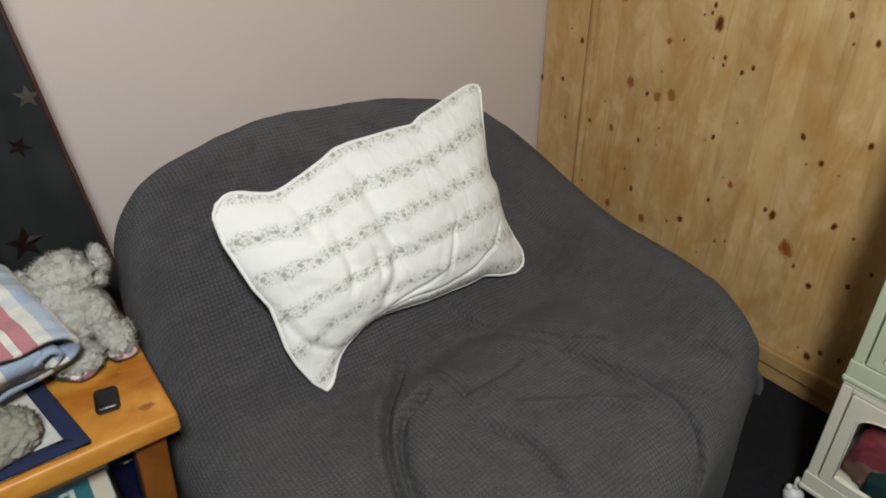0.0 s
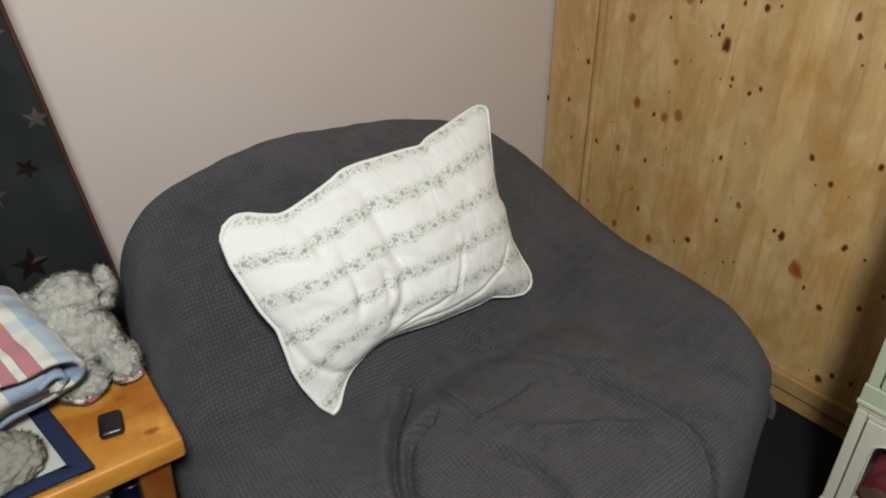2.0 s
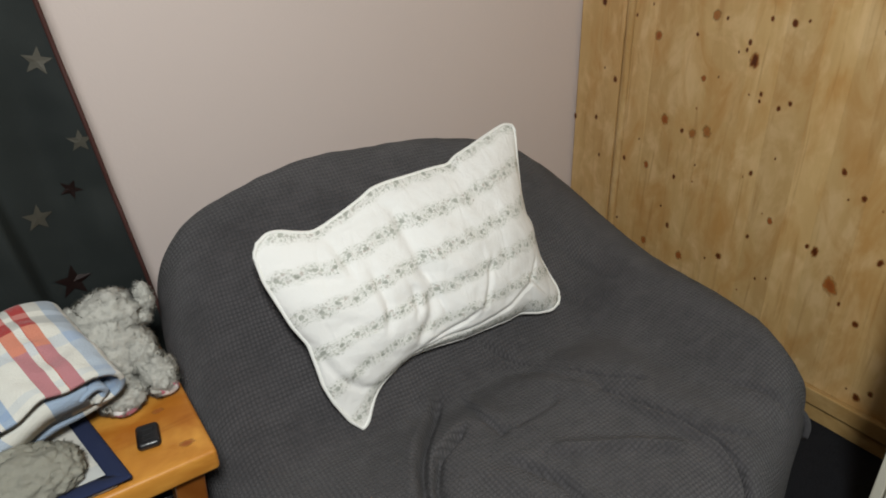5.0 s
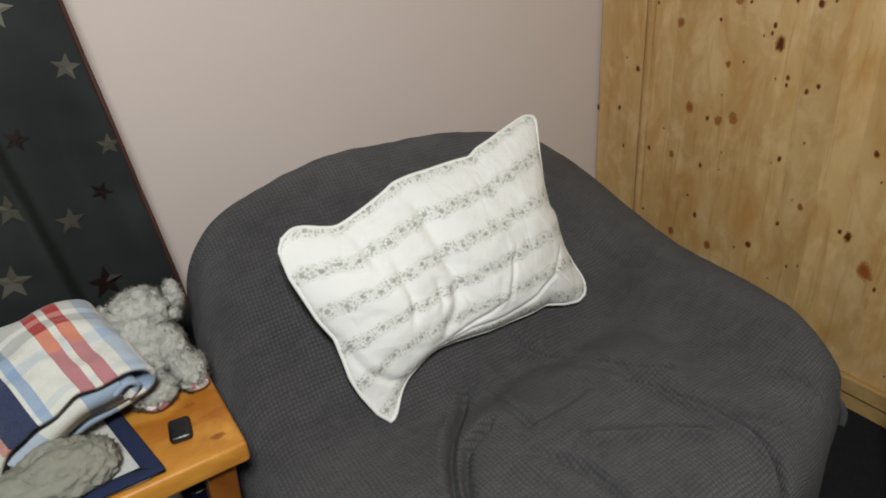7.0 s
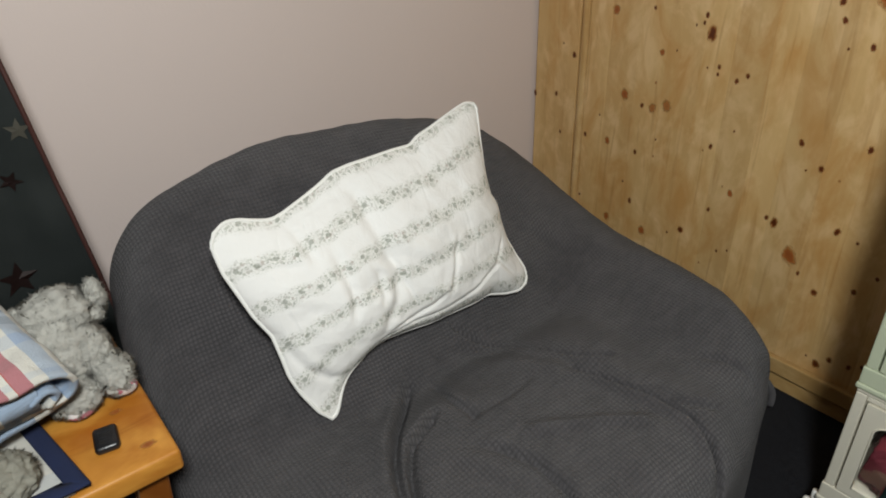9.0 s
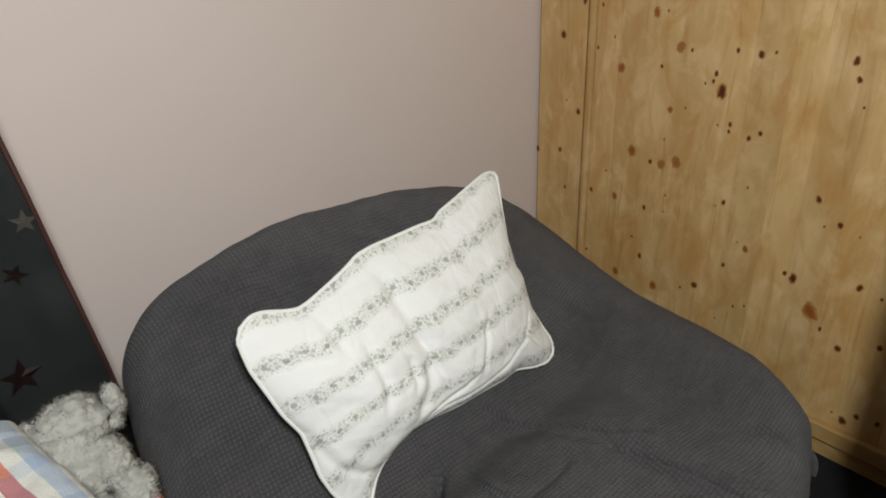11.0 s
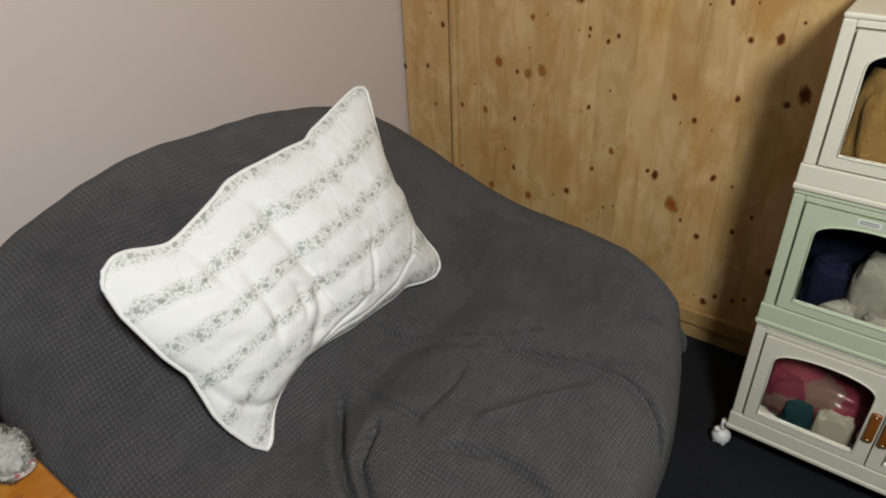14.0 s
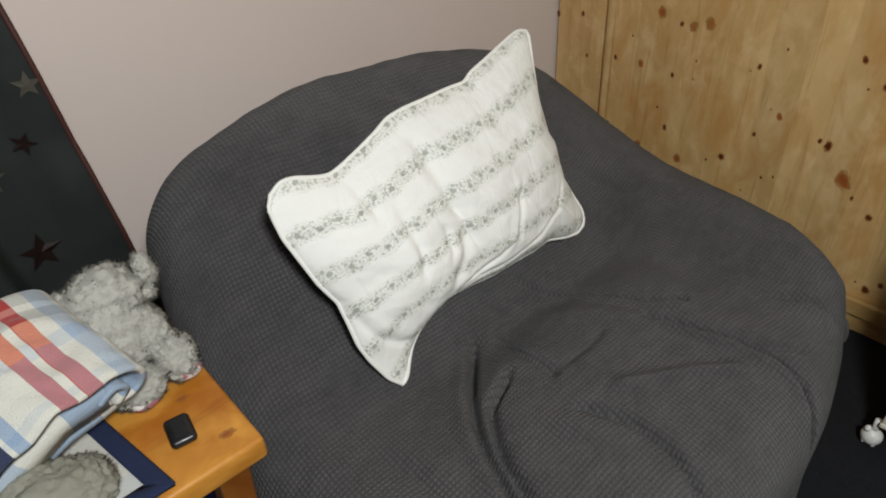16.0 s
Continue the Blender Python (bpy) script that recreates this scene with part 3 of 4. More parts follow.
flap.modifiers.new("thickness", "SOLIDIFY").thickness = 0.014


# ---- pillow ----
TL, TR, BR, BL = Vector((0.323, 1.164, 0.941)), Vector((1.056, 1.252, 1.012)), Vector((1.063, 1.047, 0.571)), Vector((0.433, 1.001, 0.512))
LONG, WIDE = (TR - TL).normalized(), (TL - BL).normalized()
OUT = LONG.cross(WIDE).normalized()
hump = lambda x, c, w: math.exp(-((x - c) / w) ** 2)


def eased(x, stops):
    """A smoothed line through (place, value) stops."""
    return sum(float(np.interp(x + q, [p[0] for p in stops], [p[1] for p in stops])) for q in (-0.012, 0.0, 0.012)) / 3


# how far each seam stands in (or out) from the straight line between the corners
TOP_SEAM = ((0, -0.020), (0.037, 0.005), (0.074, -0.009), (0.114, -0.044), (0.158, -0.073), (0.2, -0.068), (0.278, -0.048), (0.342, -0.028), (0.389, -0.006), (0.45, -0.008), (0.51, -0.020), (0.617, -0.037),
            (0.69, -0.055), (0.715, -0.033), (0.789, -0.020), (0.87, -0.002), (0.938, 0.011), (0.974, 0.012), (1, -0.010))
LOW_SEAM = ((0, 0.012), (0.027, 0.020), (0.068, 0.084), (0.097, 0.123), (0.139, 0.157), (0.219, 0.188), (0.27, 0.199), (0.317, 0.195), (0.386, 0.176), (0.504, 0.137), (0.608, 0.117), (0.716, 0.094),
            (0.792, 0.090), (0.885, 0.034), (0.958, 0.006), (1, 0.020))
RIGHT_SEAM = ((0, -0.024), (0.025, -0.003), (0.089, -0.004), (0.183, -0.029), (0.288, -0.050), (0.382, -0.051), (0.487, -0.046), (0.542, -0.062), (0.658, -0.054), (0.825, -0.029), (0.975, -0.002), (1, -0.012))
LEFT_SEAM = ((0, 0.020), (0.067, -0.006), (0.193, -0.022), (0.287, -0.024), (0.383, -0.012), (0.492, -0.001), (0.541, -0.008), (0.605, -0.016), (0.72, -0.019), (0.832, -0.022), (0.959, -0.010), (1, 0.016))
DEEP_PUCKERS = (  # way across the case, depth and width in metres, and the side that is pushed up
    (((0.36, 1.0), (0.413, 0.88), (0.41, 0.76), (0.41, 0.62), (0.412, 0.44), (0.372, 0.29), (0.316, 0.18), (0.27, 0.04)), 0.009, 0.017, 0),
    (((0.412, 0.58), (0.417, 0.51), (0.424, 0.40), (0.431, 0.28), (0.44, 0.20)), 0.006, 0.006, 1),
    (((-0.03, 0.62), (0.0, 0.49), (0.02, 0.385), (0.045, 0.28), (0.087, 0.12), (0.13, 0.02)), 0.018, 0.009, 1),
    (((0.24, 0.05), (0.289, 0.06), (0.41, 0.09), (0.553, 0.09), (0.688, 0.12), (0.812, 0.19), (0.892, 0.28), (0.94, 0.36)), 0.010, 0.007, 1),
)
LOW_PUCKERS = (
    (((0.30, 0.08), (0.329, 0.10), (0.394, 0.13), (0.496, 0.17), (0.58, 0.22)), 0.009, 0.008, 1),
    (((0.185, 1.0), (0.198, 0.88), (0.204, 0.76), (0.20, 0.68)), 0.008, 0.011, -1),
    (((0.0, 0.82), (0.02, 0.805), (0.066, 0.785), (0.128, 0.754), (0.18, 0.72)), 0.006, 0.009, 1),
    (((0.268, 0.76), (0.258, 0.66), (0.249, 0.56), (0.236, 0.42), (0.21, 0.30)), 0.010, 0.013, -1),
    (((0.69, 0.50), (0.66, 0.42), (0.63, 0.34), (0.595, 0.24), (0.55, 0.15)), 0.007, 0.009, -1),
)
EDGE_PUCKERS = (
    (((0.15, 0.95), (0.25, 0.945), (0.35, 0.93), (0.38, 0.90)), 0.009, 0.009, -1),
    (((0.40, 0.93), (0.45, 0.965), (0.55, 0.965), (0.68, 0.955)), 0.008, 0.008, -1),
    (((0.95, 0.06), (0.90, 0.12), (0.86, 0.20), (0.84, 0.30)), 0.007, 0.008, 1),
    (((0.33, 0.60), (0.345, 0.50), (0.335, 0.38), (0.31, 0.30)), 0.007, 0.010, 1),
)
PUCKERS = DEEP_PUCKERS + LOW_PUCKERS + EDGE_PUCKERS


def pucker_grid(nu, nv):
    """Height of all puckers over a grid of the case."""
    u, v = np.meshgrid(np.linspace(0, 0.70, nu + 1), np.linspace(0, 0.46, nv + 1), indexing="ij")
    total = np.zeros(u.shape)
    for way, depth, width, side in PUCKERS:
        d, ease = along_way(u, v, [(p * 0.70, q * 0.46) for p, q in way])
        d = d * (side or 1)
        up = 0.26 if side else 0.15
        total += ease * depth * (up * np.exp(-((d - 1.6 * width) / (1.5 * width)) ** 2) + 0.15 * np.exp(-((d + 1.6 * width) / (1.5 * width)) ** 2) * (0 if side else 1) - 0.8 * np.exp(-(d / (0.85 * width)) ** 2))
    return total


NU, NV = 160, 110
PUCKER = pucker_grid(NU, NV)


def pillow_point(u, v, side):
    a = u + (1 - u) ** 3 * eased(v, LEFT_SEAM) + u ** 3 * eased(v, RIGHT_SEAM)
    b = v + (1 - v) ** 2.6 * eased(u, LOW_SEAM) + v ** 3 * eased(u, TOP_SEAM)
    p = (BL * (1 - a) + BR * a) * (1 - b) + (TL * (1 - a) + TR * a) * b
    fill = max(0.0, (1 - abs(2 * u - 1) ** 2.8) * (1 - abs(2 * v - 1) ** 2.8))
    t = fill ** 0.62 * (1 - 0.75 * hump(u, 0.02, 0.10) * hump(v, 0.0, 0.30)) * (1 - 0.35 * hump(u, 1.0, 0.10) * hump(v, 0.0, 0.25))
    if side < 0:
        return p - OUT * 0.05 * t
    t *= 0.080 * (1 - 0.40 * smooth(0.5, 1.0, v)) * (1 - 0.16 * hump(u, 0.40, 0.07))
    t += fill ** 0.5 * float(PUCKER[round(u * NU), round(v * NV)])
    t += fill ** 0.5 * (0.006 * noise.noise((u * 5, v * 3.5, 5.3)) + 0.0045 * noise.noise((u * 13 + v * 5, v * 8 - u * 2, 2.3)) + 0.0016 * noise.noise((u * 30 + v * 12, v * 16, 7.7)))
    return p + OUT * t


def pillow_uv(u, v):
    return (u * 0.72 + 0.006 * noise.noise((u * 4, v * 4, 9)), v * 0.475 + 0.0237)


pillow = thing("pillow", "white cotton pillow with bands of grey-green sprigs and white piping", "pillow")
bm = sheet(NU, NV, lambda u, v: pillow_point(u, v, 1), pillow_uv)
sheet(40, 28, lambda u, v: pillow_point(u, 1 - v, -1), lambda u, v: pillow_uv(u, 1 - v), bm)
bmesh.ops.remove_doubles(bm, verts=bm.verts, dist=0.0004)
part("pillowcase", bm, COTTON, pillow, "", True)
rim = [pillow_point(i / 90, 0, 1) for i in range(90)] + [pillow_point(1, i / 60, 1) for i in range(60)]
rim += [pillow_point(1 - i / 90, 1, 1) for i in range(90)] + [pillow_point(0, 1 - i / 60, 1) for i in range(60)]
part("piping", tube(rim, 0.0042, 8, closed=True), PIPING, pillow, "white corded piping", True)


# ---- star curtain ----
def curtain_y(x, z):
    wave = 0.008 * math.sin(x * 34 + z * 0.8)
    fold = -0.055 - 0.12 * (z - 0.9)
    step = -0.045 * (1 - smooth(fold - 0.014, fold + 0.013, x))
    puff = 0.016 * noise.noise((x * 8, z * 3.5, 5.0)) + 0.006 * noise.noise((x * 15 + z * 3, z * 13, 2.0)) + 0.006 * math.sin(z * 21 + 3 * x) * smooth(0.0, 0.15, x)
    return 1.595 + wave + step + puff


def curtain_right(z):
    return 0.178 - 0.099 * (z - 0.74)


curtain = thing("curtain", "dark slate curtain printed with foil stars and edged in maroon", "curtain")


def curtain_point(u, v):
    z = 0.34 + 2.05 * v
    x = -0.85 + (curtain_right(z) + 0.85) * u
    return Vector((x, curtain_y(x, z), z))


cloth = part("cloth", sheet(150, 90, curtain_point), CURTAIN, curtain, "", True)
cloth.modifiers.new("thickness", "SOLIDIFY").thickness = 0.002
part("hem", tube([curtain_point(1, i / 80) for i in range(81)], 0.0055, 6), HEM, curtain, "maroon brown stitched hem", True)


def star(x, z, r, turn, dark=False):
    bm = bmesh.new()
    pts = []
    for k in range(10):
        a, q = turn + k * math.pi / 5, r if k % 2 == 0 else r * 0.42
        px, pz = x + q * math.sin(a), z + q * math.cos(a)
        pts.append(bm.verts.new((px, curtain_y(px, pz) - 0.0035, pz)))
    centre = bm.verts.new((x, curtain_y(x, z) - 0.0036, z))
    for k in range(10):
        bm.faces.new((pts[k], pts[(k + 1) % 10], centre))
    part("star", bm, FOIL_DARK if dark else FOIL, curtain, "bronze foil star" if dark else "champagne foil star")


for x, z, r, turn, dark in ((0.088, 1.251, 0.030, 0.25, False), (0.121, 1.079, 0.026, 0.1, False), (-0.043, 1.127, 0.026, 0.4, True), (-0.100, 0.995, 0.036, 0.05, False),
                            (0.0, 0.925, 0.032, 0.15, False), (0.027, 0.752, 0.042, 0.1, True), (0.078, 0.972, 0.024, 0.5, True), (-0.005, 1.378, 0.040, 0.3, False),
                            (-0.145, 0.84, 0.040, 0.2, False), (-0.19, 1.19, 0.032, 0.1, True)):
    star(x, z, r, turn, dark)


# ---- pine bench ----
bench = thing("bench", "orange lacquered pine bench with splayed legs and a rounded top", "bench")
part("bench_top", box((-0.50, 0.927, 0.656), (0.136, 1.36, 0.700), 0.008, segments=4), BENCH_WOOD, bench, "", True)
part("apron", box((-0.42, 1.29, 0.60), (0.06, 1.31, 0.655), 0.003), BENCH_WOOD, bench)
for sx, sy in ((1, -1), (-1, -1), (1, 1), (-1, 1)):
    bm = box((-0.026, -0.024, 0.0), (0.026, 0.024, 0.655), 0.005)
    for v in bm.verts:
        t = 1 - v.co.z / 0.655
        v.co.x += (0.088 if sx > 0 else -0.452) - sx * 0.045 * t
        v.co.y += (0.985 if sy < 0 else 1.32)
    part("leg", bm, BENCH_SHADED_WOOD, bench)
part("shelf_board", box((-0.43, 0.985, 0.36), (0.035, 1.32, 0.38), 0.003), BENCH_SHADED_WOOD, bench)
for x, y, r in ((0.098, 0.972, 0.010), (0.078, 1.088, 0.008), (-0.10, 1.02, 0.009)):
    bm = bmesh.new()
    ring = [bm.verts.new((0, math.cos(k * math.tau / 14), math.sin(k * math.tau / 14))) for k in range(14)]
    bm.faces.new(ring)
    knot = part("knot", bm, KNOT_PALE, bench)
    knot.location, knot.scale, knot.rotation_euler = (x, y, 0.7008), (1, r, r * 1.7), (0, math.pi / 2, 0)

# books and a pot on the bench's shelf
def flat_book(right, front, z, long, deep, thick, hue, label, printed=()):
    """A paperback lying on its side, spine to the back; printed: (offset, width, depth, colour) patches on the cover."""
    cover = plain("book_cover", hue, 0.45, 80, 0.12, 0.05)
    book = thing("book", label, "book", "books under the bench", at=(right, front, z))
    part("cover", box((-long, 0, 0), (0, deep, 0.0018)), cover, book)
    top = part("cover", box((-long, 0, thick - 0.0018), (0, deep, thick)), cover, book)
    part("spine", box((-long, deep - 0.002, 0.002), (0, deep + 0.0005, thick - 0.002), 0.0008), cover, book)
    part("pages", box((-long + 0.003, 0.003, 0.002), (-0.003, deep - 0.003, thick - 0.002)), PAPER, book, "off-white pages")
    for at, wide, y0, y1, colour in printed:
        part("print_patch", box((at - wide, y0, thick + 0.0002), (at, y1, thick + 0.0006)), plain("cover_print", colour, 0.45, 80, 0.1, 0.05), top)


level = 0.381
for thick, long, deep, hue in ((0.034, 0.21, 0.15, (0.30, 0.05, 0.05)), (0.030, 0.20, 0.16, (0.50, 0.46, 0.36)), (0.040, 0.21, 0.15, (0.03, 0.06, 0.16)), (0.028, 0.19, 0.14, (0.55, 0.53, 0.48))):
    flat_book(0.004, 0.965, level, long, deep, thick - 0.0005, hue, "paperback book in a flat pile on the bench's shelf")
    level += thick
WHITE_INK, CREAM_INK = (0.55, 0.60, 0.58), (0.62, 0.56, 0.46)
flat_book(0.010, 0.950, level, 0.20, 0.15, 0.0335, (0.035, 0.16, 0.19), "teal and cream paperback on top of the pile under the bench",
          ((-0.002, 0.030, 0.012, 0.145, CREAM_INK), (-0.058, 0.009, 0.030, 0.075, WHITE_INK), (-0.068, 0.014, 0.030, 0.038, WHITE_INK), (-0.068, 0.012, 0.048, 0.055, WHITE_INK), (-0.068, 0.014, 0.066, 0.074, WHITE_INK),
           (-0.092, 0.009, 0.030, 0.075, WHITE_INK), (-0.006, 0.030, 0.002, 0.010, (0.10, 0.20, 0.05))))
level += 0.034
flat_book(0.016, 1.035, level, 0.24, 0.16, 0.020, (0.34, 0.30, 0.26), "thin grey-beige book lying askew on the pile under the bench")
tin = thing("storage_pot", "dark navy glossy plastic pot under the bench", "pot", at=(0.048, 1.075, 0.381))
bm = bmesh.new()
bmesh.ops.create_cone(bm, cap_ends=True, segments=28, radius1=0.030, radius2=0.033, depth=0.155, matrix=Matrix.Translation((0, 0, 0.0775)))
part("pot_body", bm, plain("navy_plastic", (0.005, 0.007, 0.030), 0.3, 80, 0.1, 0.03), tin)
part("pot_rim", tube([(0.0335 * math.cos(k * math.tau / 28), 0.0335 * math.sin(k * math.tau / 28), 0.155) for k in range(28)], 0.003, 6, closed=True), BLACK_PLASTIC, tin)

# key fob
fob = thing("car_key_fob", "black plastic car key fob lying on the bench", "key fob", at=(0.047, 1.020, 0.7005))
fob.rotation_euler = (0, 0, radians(-8))
bm = box((-0.0225, -0.029, 0), (0.0225, 0.029, 0.016), 0.0078, segments=5)
for v in bm.verts:
    v.co.x *= 1.0 - 0.16 * smooth(0.0, 0.030, abs(v.co.y))
part("fob_case", bm, BLACK_PLASTIC, fob, "", True)
for y in (-0.014, 0.0, 0.014):
    part("button", box((-0.010, y - 0.005, 0.0150), (0.010, y + 0.005, 0.0172), 0.001), BLACK_GLOSS, fob)


# ---- plaid blanket ----
def ride(points, n):
    """n + 1 points at even steps along a smooth way through points."""
    pts = [Vector(p) for p in points]
    out = []
    for k in range(n + 1):
        f = k / n * (len(pts) - 1)
        i = min(int(f), len(pts) - 2)
        t = f - i
        p0, p1, p2, p3 = pts[max(0, i - 1)], pts[i], pts[i + 1], pts[min(len(pts) - 1, i + 2)]
        out.append(0.5 * ((2 * p1) + (p2 - p0) * t + (2 * p0 - 5 * p1 + 4 * p2 - p3) * t * t + (3 * p1 - p0 - 3 * p2 + p3) * t ** 3))
    return out


blanket = thing("plaid_blanket", "folded fleece blanket in white, red and blue plaid with navy border", "blanket")
FAR, NEAR = Vector((-0.048, 1.240, 0.905)), Vector((0.016, 1.036, 0.832))
LEFT = Vector((-0.97, -0.20, -0.10)).normalized()
RISE = (NEAR - FAR).normalized().cross(LEFT).normalized()
if RISE.z < 0:
    RISE = -RISE


def swept(profile, far, near, steps, turns, u0=0.0, u1=1.0, swell=0.012):
    way = ride([(p, q, 0) for p, q in profile], steps)
    run = [0.0]
    for k in range(steps):
        run.append(run[-1] + (way[k + 1] - way[k]).length)

    def place(u, v):
        c = way[round(u * steps)]
        base = far.lerp(near, v)
        p = base + LEFT * c.x + RISE * (c.y * (0.8 + 0.25 * math.sin(math.pi * min(1.0, v * 0.9 + 0.1))))
        p.z += swell * (noise.noise((c.x * 9, v * 3, 4.0)) + 0.55 * noise.noise((c.x * 26 + v * 3, v * 8, 1.0))) - 0.03 * (1 - smooth(0.0, 0.14, v)) * (1 if swell > 0.005 else 0)
        p.z = max(p.z, 0.712)
        return p
    return sheet(steps, turns, place, lambda u, v: (u0 + (u1 - u0) * run[round(u * steps)] / run[-1], v))


top_fold = part("top_fold", swept([(0.045, -0.020), (0.022, -0.012), (0.012, -0.030), (0.030, -0.050), (0.010, -0.062), (-0.016, -0.050), (-0.026, -0.018), (-0.018, 0.014), (0.008, 0.036), (0.05, 0.048), (0.10, 0.052), (0.16, 0.040), (0.205, 0.014), (0.235, -0.030), (0.248, -0.085)], FAR, NEAR, 90, 40), PLAID, blanket, "", True)
top_fold.modifiers.new("thickness", "SOLIDIFY").thickness = 0.009
inner = part("inner_fold", swept([(0.21, -0.060), (0.16, -0.028), (0.10, -0.010), (0.06, -0.008), (0.034, -0.014)], FAR, FAR.lerp(NEAR, 0.985), 50, 30, 0.42, 0.25, 0.004), PLAID, blanket, "", True)
inner.modifiers.new("thickness", "SOLIDIFY").thickness = 0.040
inner.modifiers["thickness"].offset = 0.0
under = part("under_fold", swept([(0.20, -0.10), (0.08, -0.095), (0.02, -0.098), (-0.008, -0.085), (0.0, -0.066), (0.04, -0.056), (0.12, -0.05), (0.22, -0.07)], FAR, NEAR + Vector((0.0, 0.012, 0.01)), 60, 30, 0.30, 0.0, 0.004), PLAID, blanket, "", True)
under.modifiers.new("thickness", "SOLIDIFY").thickness = 0.012


def lower_place(u, v):
    x = -0.42 + u * 0.40
    y = 1.28 - 0.345 * v
    x += -0.065 * (1 - v) * u
    z = 0.706 + 0.012 * math.sin(math.pi * u) * math.sin(math.pi * v) + 0.004 * noise.noise((x * 14, y * 14, 0))
    return Vector((x, y, z))


lower = part("lower_layer", sheet(40, 34, lower_place, lambda u, v: (0.575 + 0.075 * u, 0.42 + 0.58 * v)), PLAID, blanket, "", True)
lower.modifiers.new("thickness", "SOLIDIFY").thickness = 0.008


def border_place(u, v):
    s = v * 1.45
    if s <= 1.0:
        p = lower_place(1.0, s)
        return Vector((p.x - 0.004 + 0.026 * u, p.y - 0.006 * u, 0.709 + 0.003 * math.sin(math.pi * u)))
    t = (s - 1.0) / 0.45
    p = lower_place(1.0 - t, 1.0)
    return Vector((p.x + 0.022 * u * (1 - t), p.y + 0.020 - 0.024 * u, 0.7115 + 0.003 * math.sin(math.pi * u)))


edge_band = part("navy_border", sheet(6, 60, border_place), NAVY, blanket, "navy fleece border band", True)
edge_band.modifiers.new("thickness", "SOLIDIFY").thickness = 0.007


# ---- plush toys ----
def plush(name, label, blobs, tufts, seed, pads=(), furs=None):
    """One fluffy mesh of rounded lumps and short tufts."""
    rng = random.Random(seed)
    bm = bmesh.new()
    facings = []
    for c, r in blobs:
        made = bmesh.ops.create_icosphere(bm, subdivisions=5, radius=1.0)["verts"]
        for v in made:
            d = v.co.normalized()
            k = 1 + 0.13 * noise.noise(d * 3.2 + Vector(c) * 9) + 0.09 * noise.noise(d * 7 + Vector(c) * 5)
            v.co = Vector(c) + Vector((d.x * r[0], d.y * r[1], d.z * r[2])) * k
            v.co += d * (0.0035 * noise.noise(v.co * 70) + 0.0022 * noise.noise(v.co * 150) if tufts > 10000 else 0.006 * (0.5 - abs(noise.noise(v.co * 13))))
    for f in bm.faces:
        f.smooth = True
    facings += [(0, 0, 0)] * len(bm.verts)
    total = sum(r[0] * r[1] + r[1] * r[2] + r[0] * r[2] for _, r in blobs)
    for c, r in blobs:
        c = Vector(c)
        for _ in range(int(tufts * (r[0] * r[1] + r[1] * r[2] + r[0] * r[2]) / total)):
            d = Vector((rng.gauss(0, 1), rng.gauss(0, 1), rng.gauss(0, 1))).normalized()
            k = 1 + 0.13 * noise.noise(d * 3.2 + c * 9) + 0.09 * noise.noise(d * 7 + c * 5)
            p = c + Vector((d.x * r[0], d.y * r[1], d.z * r[2])) * k * 0.985
            if any(sum(((p[i] - o[i]) / q[i]) ** 2 for i in range(3)) < 0.8 for o, q in blobs if Vector(o) != c):
                continue
            nrm = Vector((d.x / r[0], d.y / r[1], d.z / r[2])).normalized()
            clump = noise.noise_vector(p * 65)
            lay = clump * 1.5 + Vector((rng.uniform(-1, 1), rng.uniform(-1, 1), rng.uniform(-1.2, 0.6))) * 0.3
            tip = p + (0.75 * nrm + lay).normalized() * rng.uniform(0.004, 0.0095)
            side = nrm.cross(lay).normalized() * rng.uniform(0.0007, 0.0013)
            made = [bm.verts.new(q) for q in (p - side, p + side, tip)]
            facing = (nrm + 0.3 * clump).normalized()
            if (made[1].co - made[0].co).cross(made[2].co - made[0].co).dot(facing) < 0:
                made.reverse()
            f = bm.faces.new(made)
            f.smooth = True
            f.material_index = 1 if rng.random() < 0.35 else 0
            facings += [facing] * 3
    for c, r in pads:
        made = bmesh.ops.create_icosphere(bm, subdivisions=2, radius=1.0)["verts"]
        for v in made:
            v.co = Vector(c) + Vector((v.co.x * r[0], v.co.y * r[1], v.co.z * r[2]))
        for f in {f for v in made for f in v.link_faces}:
            f.material_index = 2
    facings += [(0, 0, 0)] * (len(bm.verts) - len(facings))
    toy = part(name, bm, [*(furs or (FUR, FUR_DARK)), PAD], None, "", False)
    toy.data.normals_split_custom_set_from_vertices(facings)
    return tagged(toy, label, "soft toy")


plush("plush_toy", "fluffy grey plush toy with pale paw pads lying beside the blanket",
      [((0.035, 1.205, 0.785), (0.072, 0.070, 0.080)), ((0.050, 1.225, 0.842), (0.064, 0.056, 0.052)), ((0.120, 1.222, 0.862), (0.017, 0.018, 0.034)), ((0.106, 1.222, 0.835), (0.024, 0.022, 0.026)), ((-0.010, 1.235, 0.828), (0.040, 0.045, 0.045)),
       ((0.080, 1.180, 0.780), (0.036, 0.045, 0.050)), ((0.100, 1.142, 0.744), (0.034, 0.046, 0.040)), ((0.030, 1.128, 0.736), (0.044, 0.042, 0.032))], 42000, 4,
      (((0.108, 1.108, 0.728), (0.021, 0.010, 0.016)), ((0.030, 1.096, 0.722), (0.022, 0.009, 0.012))))
